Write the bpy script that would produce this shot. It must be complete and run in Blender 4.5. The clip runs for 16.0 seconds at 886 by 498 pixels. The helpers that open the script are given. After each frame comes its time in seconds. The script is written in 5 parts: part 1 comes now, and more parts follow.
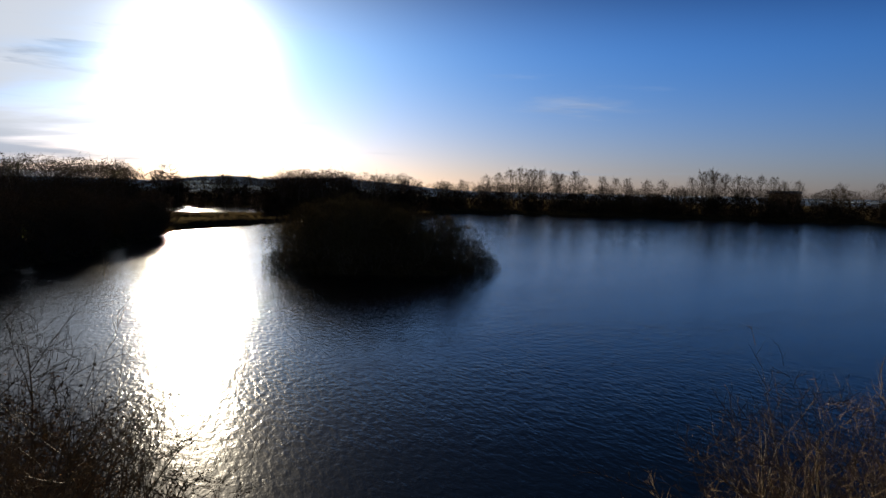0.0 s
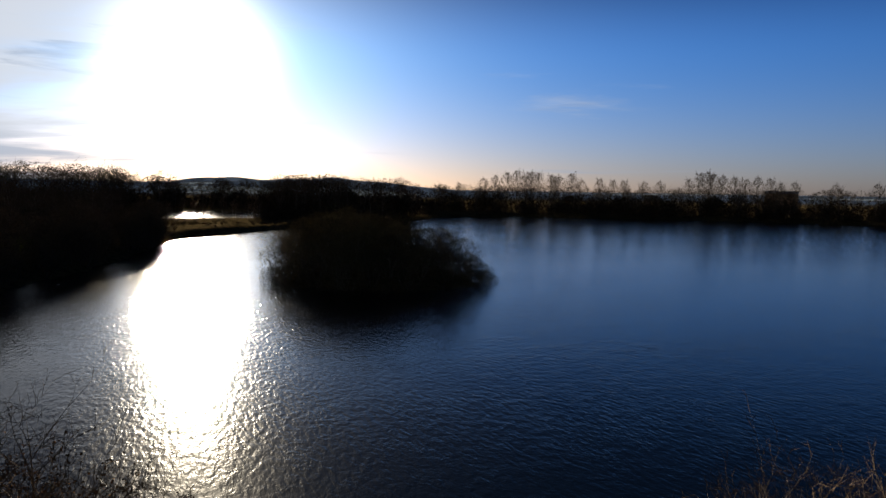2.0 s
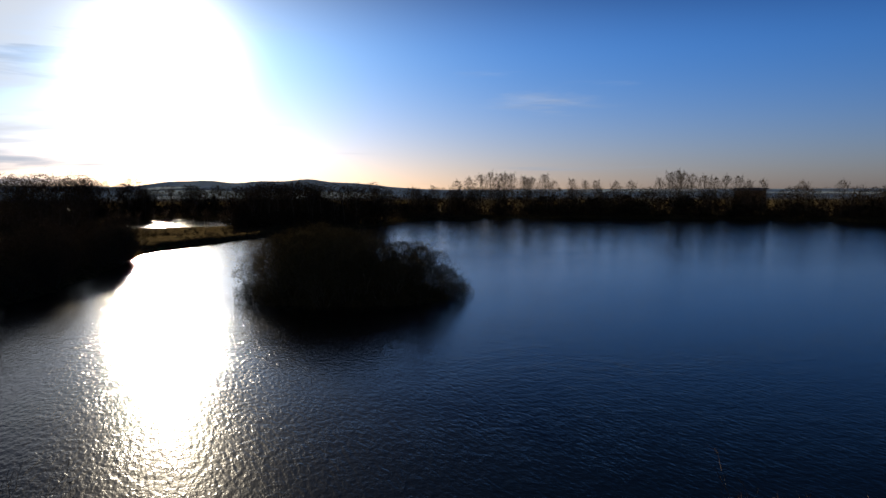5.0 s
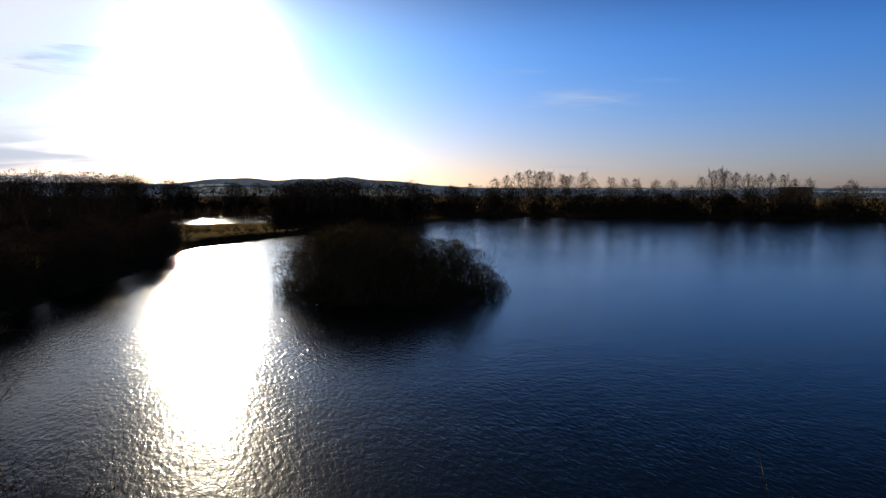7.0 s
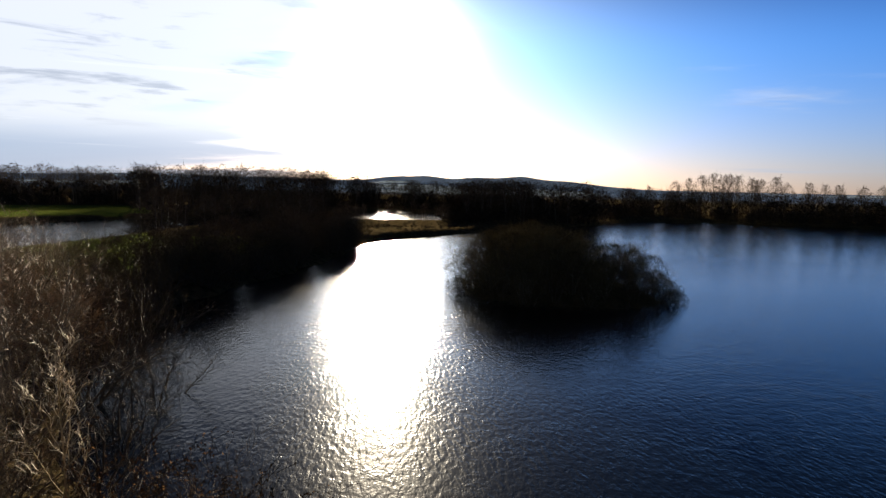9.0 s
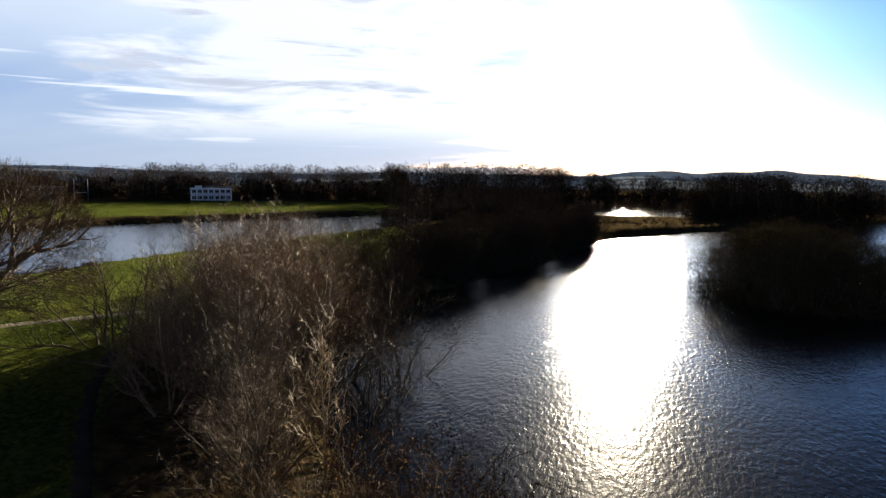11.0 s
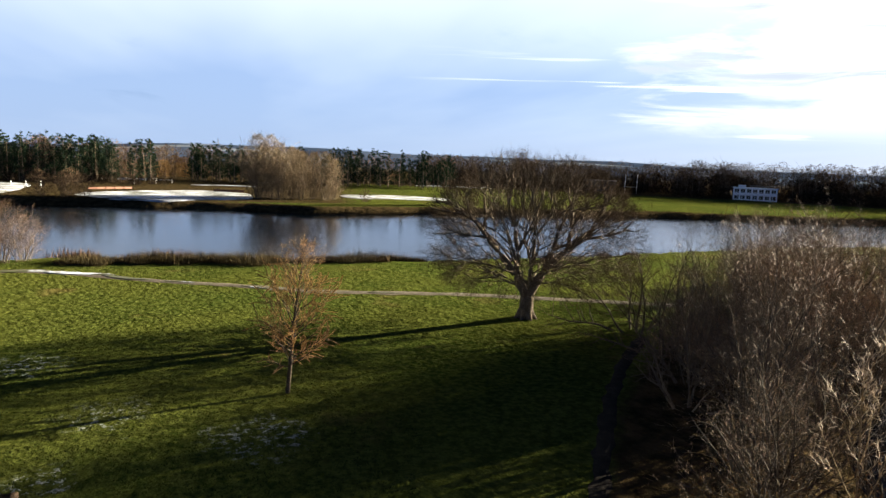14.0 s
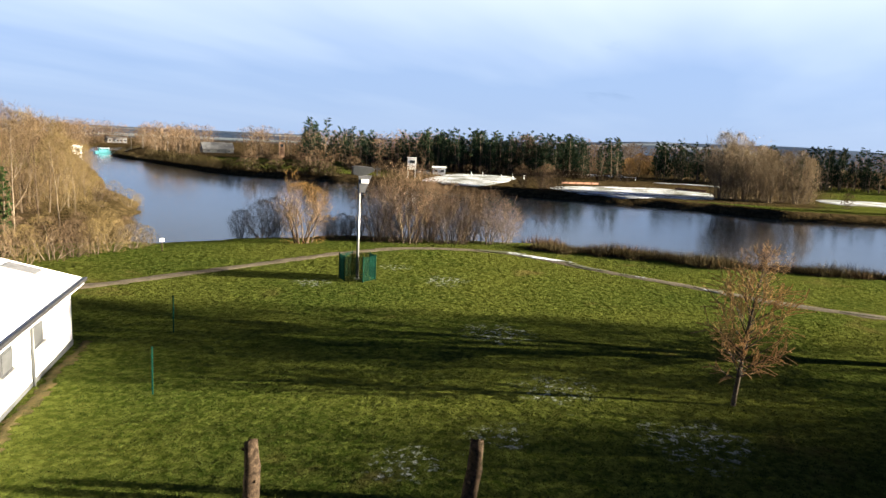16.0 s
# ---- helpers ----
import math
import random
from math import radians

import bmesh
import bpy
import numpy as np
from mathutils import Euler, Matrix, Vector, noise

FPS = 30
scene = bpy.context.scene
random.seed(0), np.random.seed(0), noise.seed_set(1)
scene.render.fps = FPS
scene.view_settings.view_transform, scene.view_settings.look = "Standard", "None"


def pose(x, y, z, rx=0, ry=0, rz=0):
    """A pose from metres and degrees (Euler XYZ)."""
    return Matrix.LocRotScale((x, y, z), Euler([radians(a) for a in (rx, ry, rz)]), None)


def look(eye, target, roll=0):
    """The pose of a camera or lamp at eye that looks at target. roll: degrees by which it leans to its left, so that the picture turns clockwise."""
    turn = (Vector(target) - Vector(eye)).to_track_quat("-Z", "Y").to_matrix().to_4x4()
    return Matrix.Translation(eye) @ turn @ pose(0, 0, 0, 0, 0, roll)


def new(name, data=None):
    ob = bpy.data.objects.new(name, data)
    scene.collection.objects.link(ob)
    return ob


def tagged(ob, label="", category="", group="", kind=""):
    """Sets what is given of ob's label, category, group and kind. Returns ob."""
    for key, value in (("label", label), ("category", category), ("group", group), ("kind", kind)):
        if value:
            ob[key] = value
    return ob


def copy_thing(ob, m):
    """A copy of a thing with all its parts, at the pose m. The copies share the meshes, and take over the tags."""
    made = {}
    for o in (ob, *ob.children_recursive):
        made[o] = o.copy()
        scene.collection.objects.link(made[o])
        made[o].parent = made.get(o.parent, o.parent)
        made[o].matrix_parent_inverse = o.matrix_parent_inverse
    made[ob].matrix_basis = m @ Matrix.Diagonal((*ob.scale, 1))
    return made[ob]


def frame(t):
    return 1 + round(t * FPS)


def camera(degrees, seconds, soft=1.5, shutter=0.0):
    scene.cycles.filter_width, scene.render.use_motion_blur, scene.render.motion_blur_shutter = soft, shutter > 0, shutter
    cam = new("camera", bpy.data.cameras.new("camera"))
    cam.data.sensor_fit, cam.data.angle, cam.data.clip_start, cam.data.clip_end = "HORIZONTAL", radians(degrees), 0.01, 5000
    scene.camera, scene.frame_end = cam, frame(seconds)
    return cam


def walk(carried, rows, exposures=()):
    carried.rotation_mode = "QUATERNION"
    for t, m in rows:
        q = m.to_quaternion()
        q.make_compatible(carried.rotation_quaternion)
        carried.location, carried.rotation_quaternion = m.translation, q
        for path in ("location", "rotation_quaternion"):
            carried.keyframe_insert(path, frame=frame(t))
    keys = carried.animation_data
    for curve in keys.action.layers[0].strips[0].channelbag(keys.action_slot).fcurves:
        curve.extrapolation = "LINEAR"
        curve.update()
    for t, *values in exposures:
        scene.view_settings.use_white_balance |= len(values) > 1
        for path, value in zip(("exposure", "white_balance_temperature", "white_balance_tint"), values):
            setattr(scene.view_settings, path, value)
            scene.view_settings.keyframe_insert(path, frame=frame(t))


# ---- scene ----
cam = camera(63.8, 16.0, soft=1.4)
# seconds, east, north, height above the water, heading, tilt, lean
PATH = [
    (0, 0.0, 0.0, 9.50, 0.00, -4.72, -1.22),
    (0.5, 0.0, 0.0, 9.92, -1.03, -4.65, -0.90),
    (1, 0.0, 0.0, 10.34, -0.63, -4.59, -1.09),
    (1.5, 0.0, 0.0, 10.79, -0.24, -4.68, -1.02),
    (2, 0.0, 0.0, 11.23, -0.21, -4.78, -0.84),
    (2.5, 0.0, 0.0, 11.66, -0.00, -4.69, -0.85),
    (3, 0.0, 0.0, 12.31, -1.57, -4.60, -0.63),
    (3.5, 0.0, 0.0, 12.67, -1.56, -4.50, -0.61),
    (6, 0.0, 0.0, 12.98, -2.61, -5.03, 0.80),
    (6.5, 0.0, 0.0, 12.97, 1.80, -4.99, 0.44),
    (7, 0.0, 0.0, 12.94, 0.69, -4.99, 0.02),
    (7.5, 0.0, 0.0, 12.98, 5.68, -5.06, -0.12),
    (8, 0.0, 0.0, 13.02, 11.74, -5.27, -0.71),
    (8.2, 0.0, 0.0, 13.02, 11.90, -5.29, -0.76),
    (10.3, 0.0, 0.0, 13.14, 26.93, -5.38, -1.06),
    (10.5, 0.0, 0.0, 13.02, 29.34, -5.59, -0.63),
    (11, 0.0, 0.0, 12.94, 33.43, -5.75, -0.66),
    (11.5, 0.0, 0.0, 13.00, 35.88, -5.77, -0.72),
    (12, 0.0, 0.0, 13.00, 39.66, -5.87, -1.02),
    (12.5, 0.0, 0.0, 13.00, 48.97, -6.08, -1.52),
    (13, 0.0, 0.0, 13.00, 57.83, -6.26, -1.54),
    (13.5, 0.0, 0.0, 13.00, 66.60, -6.56, -2.04),
    (14, 0.0, 0.0, 13.00, 75.10, -7.01, -2.24),
    (14.5, 0.0, 0.0, 13.00, 83.09, -7.46, -2.34),
    (15, 0.0, 0.0, 13.00, 91.60, -7.93, -2.31),
    (15.5, 0.0, 0.0, 13.00, 101.27, -8.30, -2.53),
    (16, 0.0, 0.0, 13.00, 111.00, -8.69, -2.62),
]
walk(cam, [(t, pose(x, y, z, 90 + tilt, lean, head)) for t, x, y, z, head, tilt, lean in PATH],
     [(0.0, 2.26), (3.5, 2.33), (6.0, 2.3), (7.0, 2.62), (8.0, 2.75), (10.5, 2.95), (12.5, 3.15), (13.2, 3.27), (14.0, 3.35), (16.0, 3.36)])

# ---------------------------------------------------------------- light and sky
SUN_AZ, SUN_EL = 19.3, 9.2
SUN_DIR = Vector((-math.sin(radians(SUN_AZ)) * math.cos(radians(SUN_EL)),
                  math.cos(radians(SUN_AZ)) * math.cos(radians(SUN_EL)), math.sin(radians(SUN_EL))))
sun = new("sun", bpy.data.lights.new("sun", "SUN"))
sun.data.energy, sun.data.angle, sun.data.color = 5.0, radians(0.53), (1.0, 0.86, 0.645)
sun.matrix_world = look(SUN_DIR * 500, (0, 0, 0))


class Nodes:
    """A short way to write a node tree."""

    def __init__(self, tree):
        self.t = tree
        tree.nodes.clear()

    def add(self, kind):
        return self.t.nodes.new(kind)

    def put(self, socket, value):
        if isinstance(value, bpy.types.NodeSocket):
            self.t.links.new(value, socket)
        elif value is not None:
            socket.default_value = value

    def math(self, op, a, b=0.0, c=None):
        n = self.add("ShaderNodeMath")
        n.operation = op
        self.put(n.inputs[0], a)
        self.put(n.inputs[1], b)
        if c is not None:
            self.put(n.inputs[2], c)
        return n.outputs[0]

    def mix(self, f, a, b, blend="MIX"):
        n = self.add("ShaderNodeMix")
        n.data_type, n.blend_type = "RGBA", blend
        self.put(n.inputs[0], f)
        self.put(n.inputs[6], a if isinstance(a, bpy.types.NodeSocket) else (*a, 1))
        self.put(n.inputs[7], b if isinstance(b, bpy.types.NodeSocket) else (*b, 1))
        return n.outputs[2]

    def ramp(self, x, lo, hi, out0=0.0, out1=1.0):
        n = self.add("ShaderNodeMapRange")
        n.interpolation_type = "SMOOTHSTEP"
        self.put(n.inputs[0], x)
        for k, v in zip((1, 2, 3, 4), (lo, hi, out0, out1)):
            n.inputs[k].default_value = v
        return n.outputs[0]

    def noise(self, vec, scale, detail=4.0, rough=0.55, warp=0.0):
        n = self.add("ShaderNodeTexNoise")
        if vec is not None:
            self.put(n.inputs["Vector"], vec)
        n.inputs["Scale"].default_value, n.inputs["Detail"].default_value = scale, detail
        n.inputs["Roughness"].default_value, n.inputs["Distortion"].default_value = rough, warp
        return n.outputs[0]

    def scaled(self, vec, s, turn=0.0):
        n = self.add("ShaderNodeMapping")
        self.put(n.inputs[0], vec)
        n.inputs["Scale"].default_value = s
        n.inputs["Rotation"].default_value = (0, 0, radians(turn))
        return n.outputs[0]


world = bpy.data.worlds.new("world")
scene.world = world
world.use_nodes = True
w = Nodes(world.node_tree)
sky = w.add("ShaderNodeTexSky")
sky.sky_type, sky.sun_disc, sky.sun_elevation, sky.sun_rotation = "NISHITA", False, radians(SUN_EL), radians(-SUN_AZ)
sky.altitude, sky.air_density, sky.dust_density, sky.ozone_density = 20.0, 1.0, 0.6, 2.0
way = w.add("ShaderNodeTexCoord").outputs["Generated"]
sep = w.add("ShaderNodeSeparateXYZ")
w.put(sep.inputs[0], way)
dx, dy, dz = sep.outputs
dot = w.add("ShaderNodeVectorMath")
dot.operation = "DOT_PRODUCT"
w.put(dot.inputs[0], way)
dot.inputs[1].default_value = SUN_DIR
ang = w.math("MULTIPLY", w.math("ARCCOSINE", w.math("MINIMUM", dot.outputs["Value"], 1.0)), 57.2958)
# the bright aureole of a low winter sun in thin haze
core = w.math("EXPONENT", w.math("MULTIPLY", w.math("POWER", w.math("DIVIDE", ang, 5.3), 3.0), -1.0))
wide = w.math("EXPONENT", w.math("DIVIDE", ang, -6.5))
aureole = w.math("ADD", w.math("MULTIPLY", core, 7.0), w.math("MULTIPLY", wide, 3.6))
glow = w.add("ShaderNodeVectorMath")
glow.operation = "SCALE"
glow.inputs[0].default_value = (1.0, 0.9, 0.76)

# cloud deck, seen in perspective
lift = w.math("ADD", w.math("MAXIMUM", dz, 0.0), 0.07)
flat = w.add("ShaderNodeCombineXYZ")
w.put(flat.inputs[0], w.math("DIVIDE", dx, lift))
w.put(flat.inputs[1], w.math("DIVIDE", dy, lift))
deck = w.noise(w.scaled(flat.outputs[0], (0.5, 1.0, 1.0), 60), 0.55, 7.0, 0.55, 0.4)
side = w.add("ShaderNodeVectorMath")
side.operation = "DOT_PRODUCT"
w.put(side.inputs[0], way)
side.inputs[1].default_value = (-0.87, -0.5, 0.0)
cover = w.math("SUBTRACT", w.ramp(side.outputs["Value"], -0.45, 0.45, 0.0, 0.50), w.ramp(dz, 0.24, 0.42, 0.0, 0.6))
cloud = w.ramp(w.math("ADD", deck, cover), 0.60, 0.86)
veil = w.math("SUBTRACT", w.noise(w.scaled(flat.outputs[0], (0.35, 1.0, 1.0), 70), 0.5, 4.0, 0.5), 0.5)
near = w.ramp(ang, 74.0, 26.0, 0.0, 0.26)
shade = w.math("ADD", w.math("ADD", w.ramp(dz, 0.07, 0.26, 0.03, 0.90), near), w.math("MULTIPLY", veil, w.ramp(dz, 0.0, 0.12, 0.15, 1.3)))
w.put(glow.inputs["Scale"], w.math("MULTIPLY", aureole, w.math("SUBTRACT", 1.0, w.math("MULTIPLY", cloud, 0.72))))
tone = w.mix(shade, (0.96, 1.31, 1.95), (2.25, 2.5, 2.72))
tint = w.mix(w.ramp(dz, 0.0, 0.20), (0.174, 0.205, 0.42), (0.085, 0.200, 0.46))
tint = w.mix(w.ramp(dz, 0.17, 0.34), tint, (0.018, 0.044, 0.105))
clear = w.mix(1.0, sky.outputs[0], tint, "MULTIPLY")
# the ragged sunlit edge of the deck, and small grey rolls under it
puff = w.noise(w.scaled(way, (1.0, 1.0, 6.0)), 4.6, 7.0, 0.60, 0.5)
edge = w.math("ADD", ang, w.math("MULTIPLY", w.math("SUBTRACT", puff, 0.5), 40.0))
sunlit = w.math("MULTIPLY", w.ramp(edge, 39.0, 30.0), w.math("MULTIPLY", w.ramp(dz, 0.03, 0.085), w.ramp(ang, 52.0, 38.0)))
tone = w.mix(w.math("MULTIPLY", sunlit, 0.9), tone, (2.9, 2.95, 3.05))
streak = w.noise(w.scaled(way, (1.0, 1.0, 26.0)), 2.3, 4.0, 0.5, 0.3)
line = w.math("MULTIPLY", w.ramp(streak, 0.60, 0.68), w.math("MULTIPLY", w.ramp(ang, 60.0, 44.0), w.math("MULTIPLY", w.ramp(dz, 0.03, 0.06), w.ramp(dz, 0.17, 0.11))))
tone = w.mix(w.math("MULTIPLY", line, 0.75), tone, (3.4, 3.45, 3.6))
rolls = w.noise(w.scaled(way, (1.0, 1.0, 7.0)), 6.5, 5.0, 0.55, 0.4)
under = w.math("MULTIPLY", w.ramp(rolls, 0.50, 0.66, 0.0, 0.6), w.math("MULTIPLY", w.ramp(dz, 0.05, 0.09), w.ramp(dz, 0.27, 0.20)))
tone = w.mix(w.math("MULTIPLY", under, sunlit), tone, (0.95, 1.05, 1.22))
painted = w.mix(w.math("MULTIPLY", cloud, 0.85), clear, tone)
total = w.mix(1.0, painted, glow.outputs[0], "ADD")
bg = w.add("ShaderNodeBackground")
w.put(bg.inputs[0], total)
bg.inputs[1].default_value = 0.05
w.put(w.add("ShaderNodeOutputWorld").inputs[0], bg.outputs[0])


# ---------------------------------------------------------------- materials
def material(name, rough=0.8):
    m = bpy.data.materials.new(name)
    m.use_nodes = True
    n = Nodes(m.node_tree)
    b = n.add("ShaderNodeBsdfPrincipled")
    b.inputs["Roughness"].default_value = rough
    n.put(n.add("ShaderNodeOutputMaterial").inputs[0], b.outputs[0])
    return m, n, b


def bumped(n, b, height, strength, distance):
    k = n.add("ShaderNodeBump")
    n.put(k.inputs["Height"], height)
    k.inputs["Strength"].default_value, k.inputs["Distance"].default_value = strength, distance
    n.put(b.inputs["Normal"], k.outputs[0])


def plain(name, a, c, rough=0.7, scale=3.0, metal=0.0, bump=0.2, vary=0.0):
    """Two close colours mingled at two scales, with a fine relief."""
    m, n, b = material(name, rough)
    pos = n.add("ShaderNodeTexCoord").outputs["Object"]
    f = n.math("MULTIPLY", n.noise(pos, scale, 5.0), n.noise(pos, scale * 9, 3.0))
    col = n.mix(n.ramp(f, 0.14, 0.4), a, c)
    if vary:
        rnd = n.add("ShaderNodeObjectInfo").outputs["Random"]
        k = n.add("ShaderNodeHueSaturation")
        n.put(k.inputs["Value"], n.ramp(rnd, 0.0, 1.0, 1.0 - vary, 1.0 + vary))
        n.put(k.inputs["Hue"], n.ramp(rnd, 0.0, 1.0, 0.5 - vary * 0.03, 0.5 + vary * 0.03))
        n.put(k.inputs["Color"], col)
        col = k.outputs[0]
    n.put(b.inputs["Base Color"], col)
    b.inputs["Metallic"].default_value = metal
    if rough > 0.8:
        b.inputs["Specular IOR Level"].default_value = 0.05
    if bump:
        bumped(n, b, n.noise(pos, scale * 8, 4.0), bump, 0.02)
    return m


def twiggy(name, a, c, vary=0.25, rough=0.75, gloss=0.0):
    """Bark and twigs, varied from piece to piece."""
    m, n, b = material(name, rough)
    rnd = n.add("ShaderNodeNewGeometry").outputs["Random Per Island"]
    own = n.add("ShaderNodeObjectInfo").outputs["Random"]
    col = n.mix(rnd, a, c)
    k = n.add("ShaderNodeHueSaturation")
    n.put(k.inputs["Value"], n.ramp(own, 0.0, 1.0, 1 - vary, 1 + vary))
    n.put(k.inputs["Color"], col)
    n.put(b.inputs["Base Color"], k.outputs[0])
    b.inputs["Specular IOR Level"].default_value = gloss
    return m


BARK = plain("bark", (0.055, 0.042, 0.030), (0.125, 0.10, 0.075), 0.9, 1.4, bump=0.6, vary=0.2)
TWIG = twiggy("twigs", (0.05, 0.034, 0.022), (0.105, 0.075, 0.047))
# mostly for growth towards the sun: its backlit look is in the colour
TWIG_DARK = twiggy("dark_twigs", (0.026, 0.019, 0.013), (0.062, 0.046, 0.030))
BARK_DARK = plain("dark_bark", (0.030, 0.024, 0.018), (0.075, 0.060, 0.045), 0.9, 1.4, bump=0.6)
# near-black bark: the shade on backlit growth is put into the colour
BARK_SHADED = plain("shaded_bark", (0.014, 0.011, 0.008), (0.048, 0.038, 0.028), 0.85, 1.4, bump=0.6)
TWIG_RED = twiggy("russet_twigs", (0.080, 0.054, 0.035), (0.155, 0.106, 0.068), gloss=0.06)
TWIG_PALE = twiggy("pale_twigs", (0.115, 0.088, 0.053), (0.22, 0.17, 0.105), gloss=0.08)
# light tone for scrub beside the lawn, its sunlit look in the colour
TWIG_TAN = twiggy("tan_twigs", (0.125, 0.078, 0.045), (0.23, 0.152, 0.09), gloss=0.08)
TWIG_SILVER = twiggy("silvery_twigs", (0.19, 0.15, 0.10), (0.34, 0.28, 0.20), gloss=0.1)
TWIG_GOLD = twiggy("golden_twigs", (0.15, 0.088, 0.030), (0.25, 0.155, 0.058))
BARK_GOLD = plain("pale_yellow_bark", (0.13, 0.095, 0.050), (0.24, 0.18, 0.10), 0.85, 1.4, bump=0.4)
TWIG_OLIVE = twiggy("olive_twigs", (0.06, 0.045, 0.02), (0.12, 0.09, 0.042))
LEAF_BROWN = twiggy("dry_leaves", (0.045, 0.023, 0.010), (0.13, 0.070, 0.030))
LEAF_TAN = twiggy("coppery_leaves", (0.115, 0.068, 0.029), (0.29, 0.19, 0.09))
NEEDLES = twiggy("pine_needles", (0.008, 0.017, 0.010), (0.024, 0.036, 0.020))
# near-black twigs: backlight and thicket shade are put into the colour
TWIG_SHADED = twiggy("shaded_dark_twigs", (0.009, 0.007, 0.005), (0.034, 0.025, 0.016))
HOLM_TWIG = twiggy("dull_olive_twigs", (0.026, 0.021, 0.011), (0.070, 0.055, 0.027))
IVY = twiggy("ivy_leaves", (0.012, 0.028, 0.008), (0.035, 0.062, 0.02), rough=0.45)
REED = twiggy("dead_reeds", (0.030, 0.017, 0.010), (0.080, 0.046, 0.026))
SCRUB = twiggy("bank_scrub", (0.022, 0.019, 0.009), (0.065, 0.05, 0.025))
GRASS_BLADE = twiggy("grass_blades", (0.014, 0.027, 0.005), (0.043, 0.055, 0.013))


def ground_material():
    m, n, b = material("turf", 0.9)
    pos = n.add("ShaderNodeTexCoord").outputs["Object"]
    green = n.mix(n.ramp(n.noise(pos, 0.07, 5.0), 0.35, 0.65), (0.031, 0.051, 0.007), (0.068, 0.079, 0.013))
    fine = n.mix(n.ramp(n.noise(pos, 3.0, 6.0, 0.65), 0.35, 0.68), (0.010, 0.018, 0.004), (0.104, 0.115, 0.030))
    lawn = n.mix(0.5, green, fine)
    worn = n.ramp(n.noise(n.scaled(pos, (1, 1, 1), 20), 0.16, 5.0, 0.6), 0.60, 0.74)
    lawn = n.mix(n.math("MULTIPLY", worn, 0.6), lawn, (0.105, 0.078, 0.030))
    # old snow caught in the hollows of the turf
    hoar = n.add("ShaderNodeAttribute")
    hoar.attribute_name = "hoar"
    frost = n.math("MULTIPLY", n.ramp(n.math("ADD", hoar.outputs["Fac"], n.math("MULTIPLY", n.math("SUBTRACT", n.noise(pos, 0.7, 4.0), 0.5), 1.1)), 0.35, 0.75), n.ramp(n.noise(pos, 2.6, 6.0, 0.75), 0.53, 0.60))
    lawn = n.mix(n.math("MULTIPLY", frost, 0.45), lawn, (0.50, 0.54, 0.60))
    soil = n.mix(n.ramp(n.noise(pos, 0.8, 6.0, 0.65), 0.35, 0.65), (0.022, 0.017, 0.008), (0.060, 0.044, 0.022))
    cover, hills = n.add("ShaderNodeAttribute"), n.add("ShaderNodeAttribute")
    cover.attribute_name, hills.attribute_name = "litter", "upland"
    litter, far = cover.outputs["Fac"], hills.outputs["Fac"]
    col = n.mix(n.ramp(n.math("ADD", litter, n.math("MULTIPLY", n.math("SUBTRACT", n.noise(pos, 0.5, 5.0), 0.5), 0.6)), 0.35, 0.65), lawn, soil)
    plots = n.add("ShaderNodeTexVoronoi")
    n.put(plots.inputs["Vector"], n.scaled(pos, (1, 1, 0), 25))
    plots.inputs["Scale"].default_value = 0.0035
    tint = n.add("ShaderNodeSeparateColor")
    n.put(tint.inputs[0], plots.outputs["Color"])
    # distance haze is painted into the fields as a blue-grey base colour
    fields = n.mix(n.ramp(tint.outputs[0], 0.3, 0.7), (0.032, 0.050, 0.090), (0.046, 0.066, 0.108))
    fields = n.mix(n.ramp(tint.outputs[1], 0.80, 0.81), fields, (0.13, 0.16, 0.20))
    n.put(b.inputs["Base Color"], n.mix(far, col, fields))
    b.inputs["Specular IOR Level"].default_value = 0.0
    bumped(n, b, n.math("ADD", n.noise(pos, 2.5, 8.0, 0.7), n.math("MULTIPLY", n.noise(pos, 1.1, 4.0, 0.6), 1.6)), 1.0, 0.32)
    return m


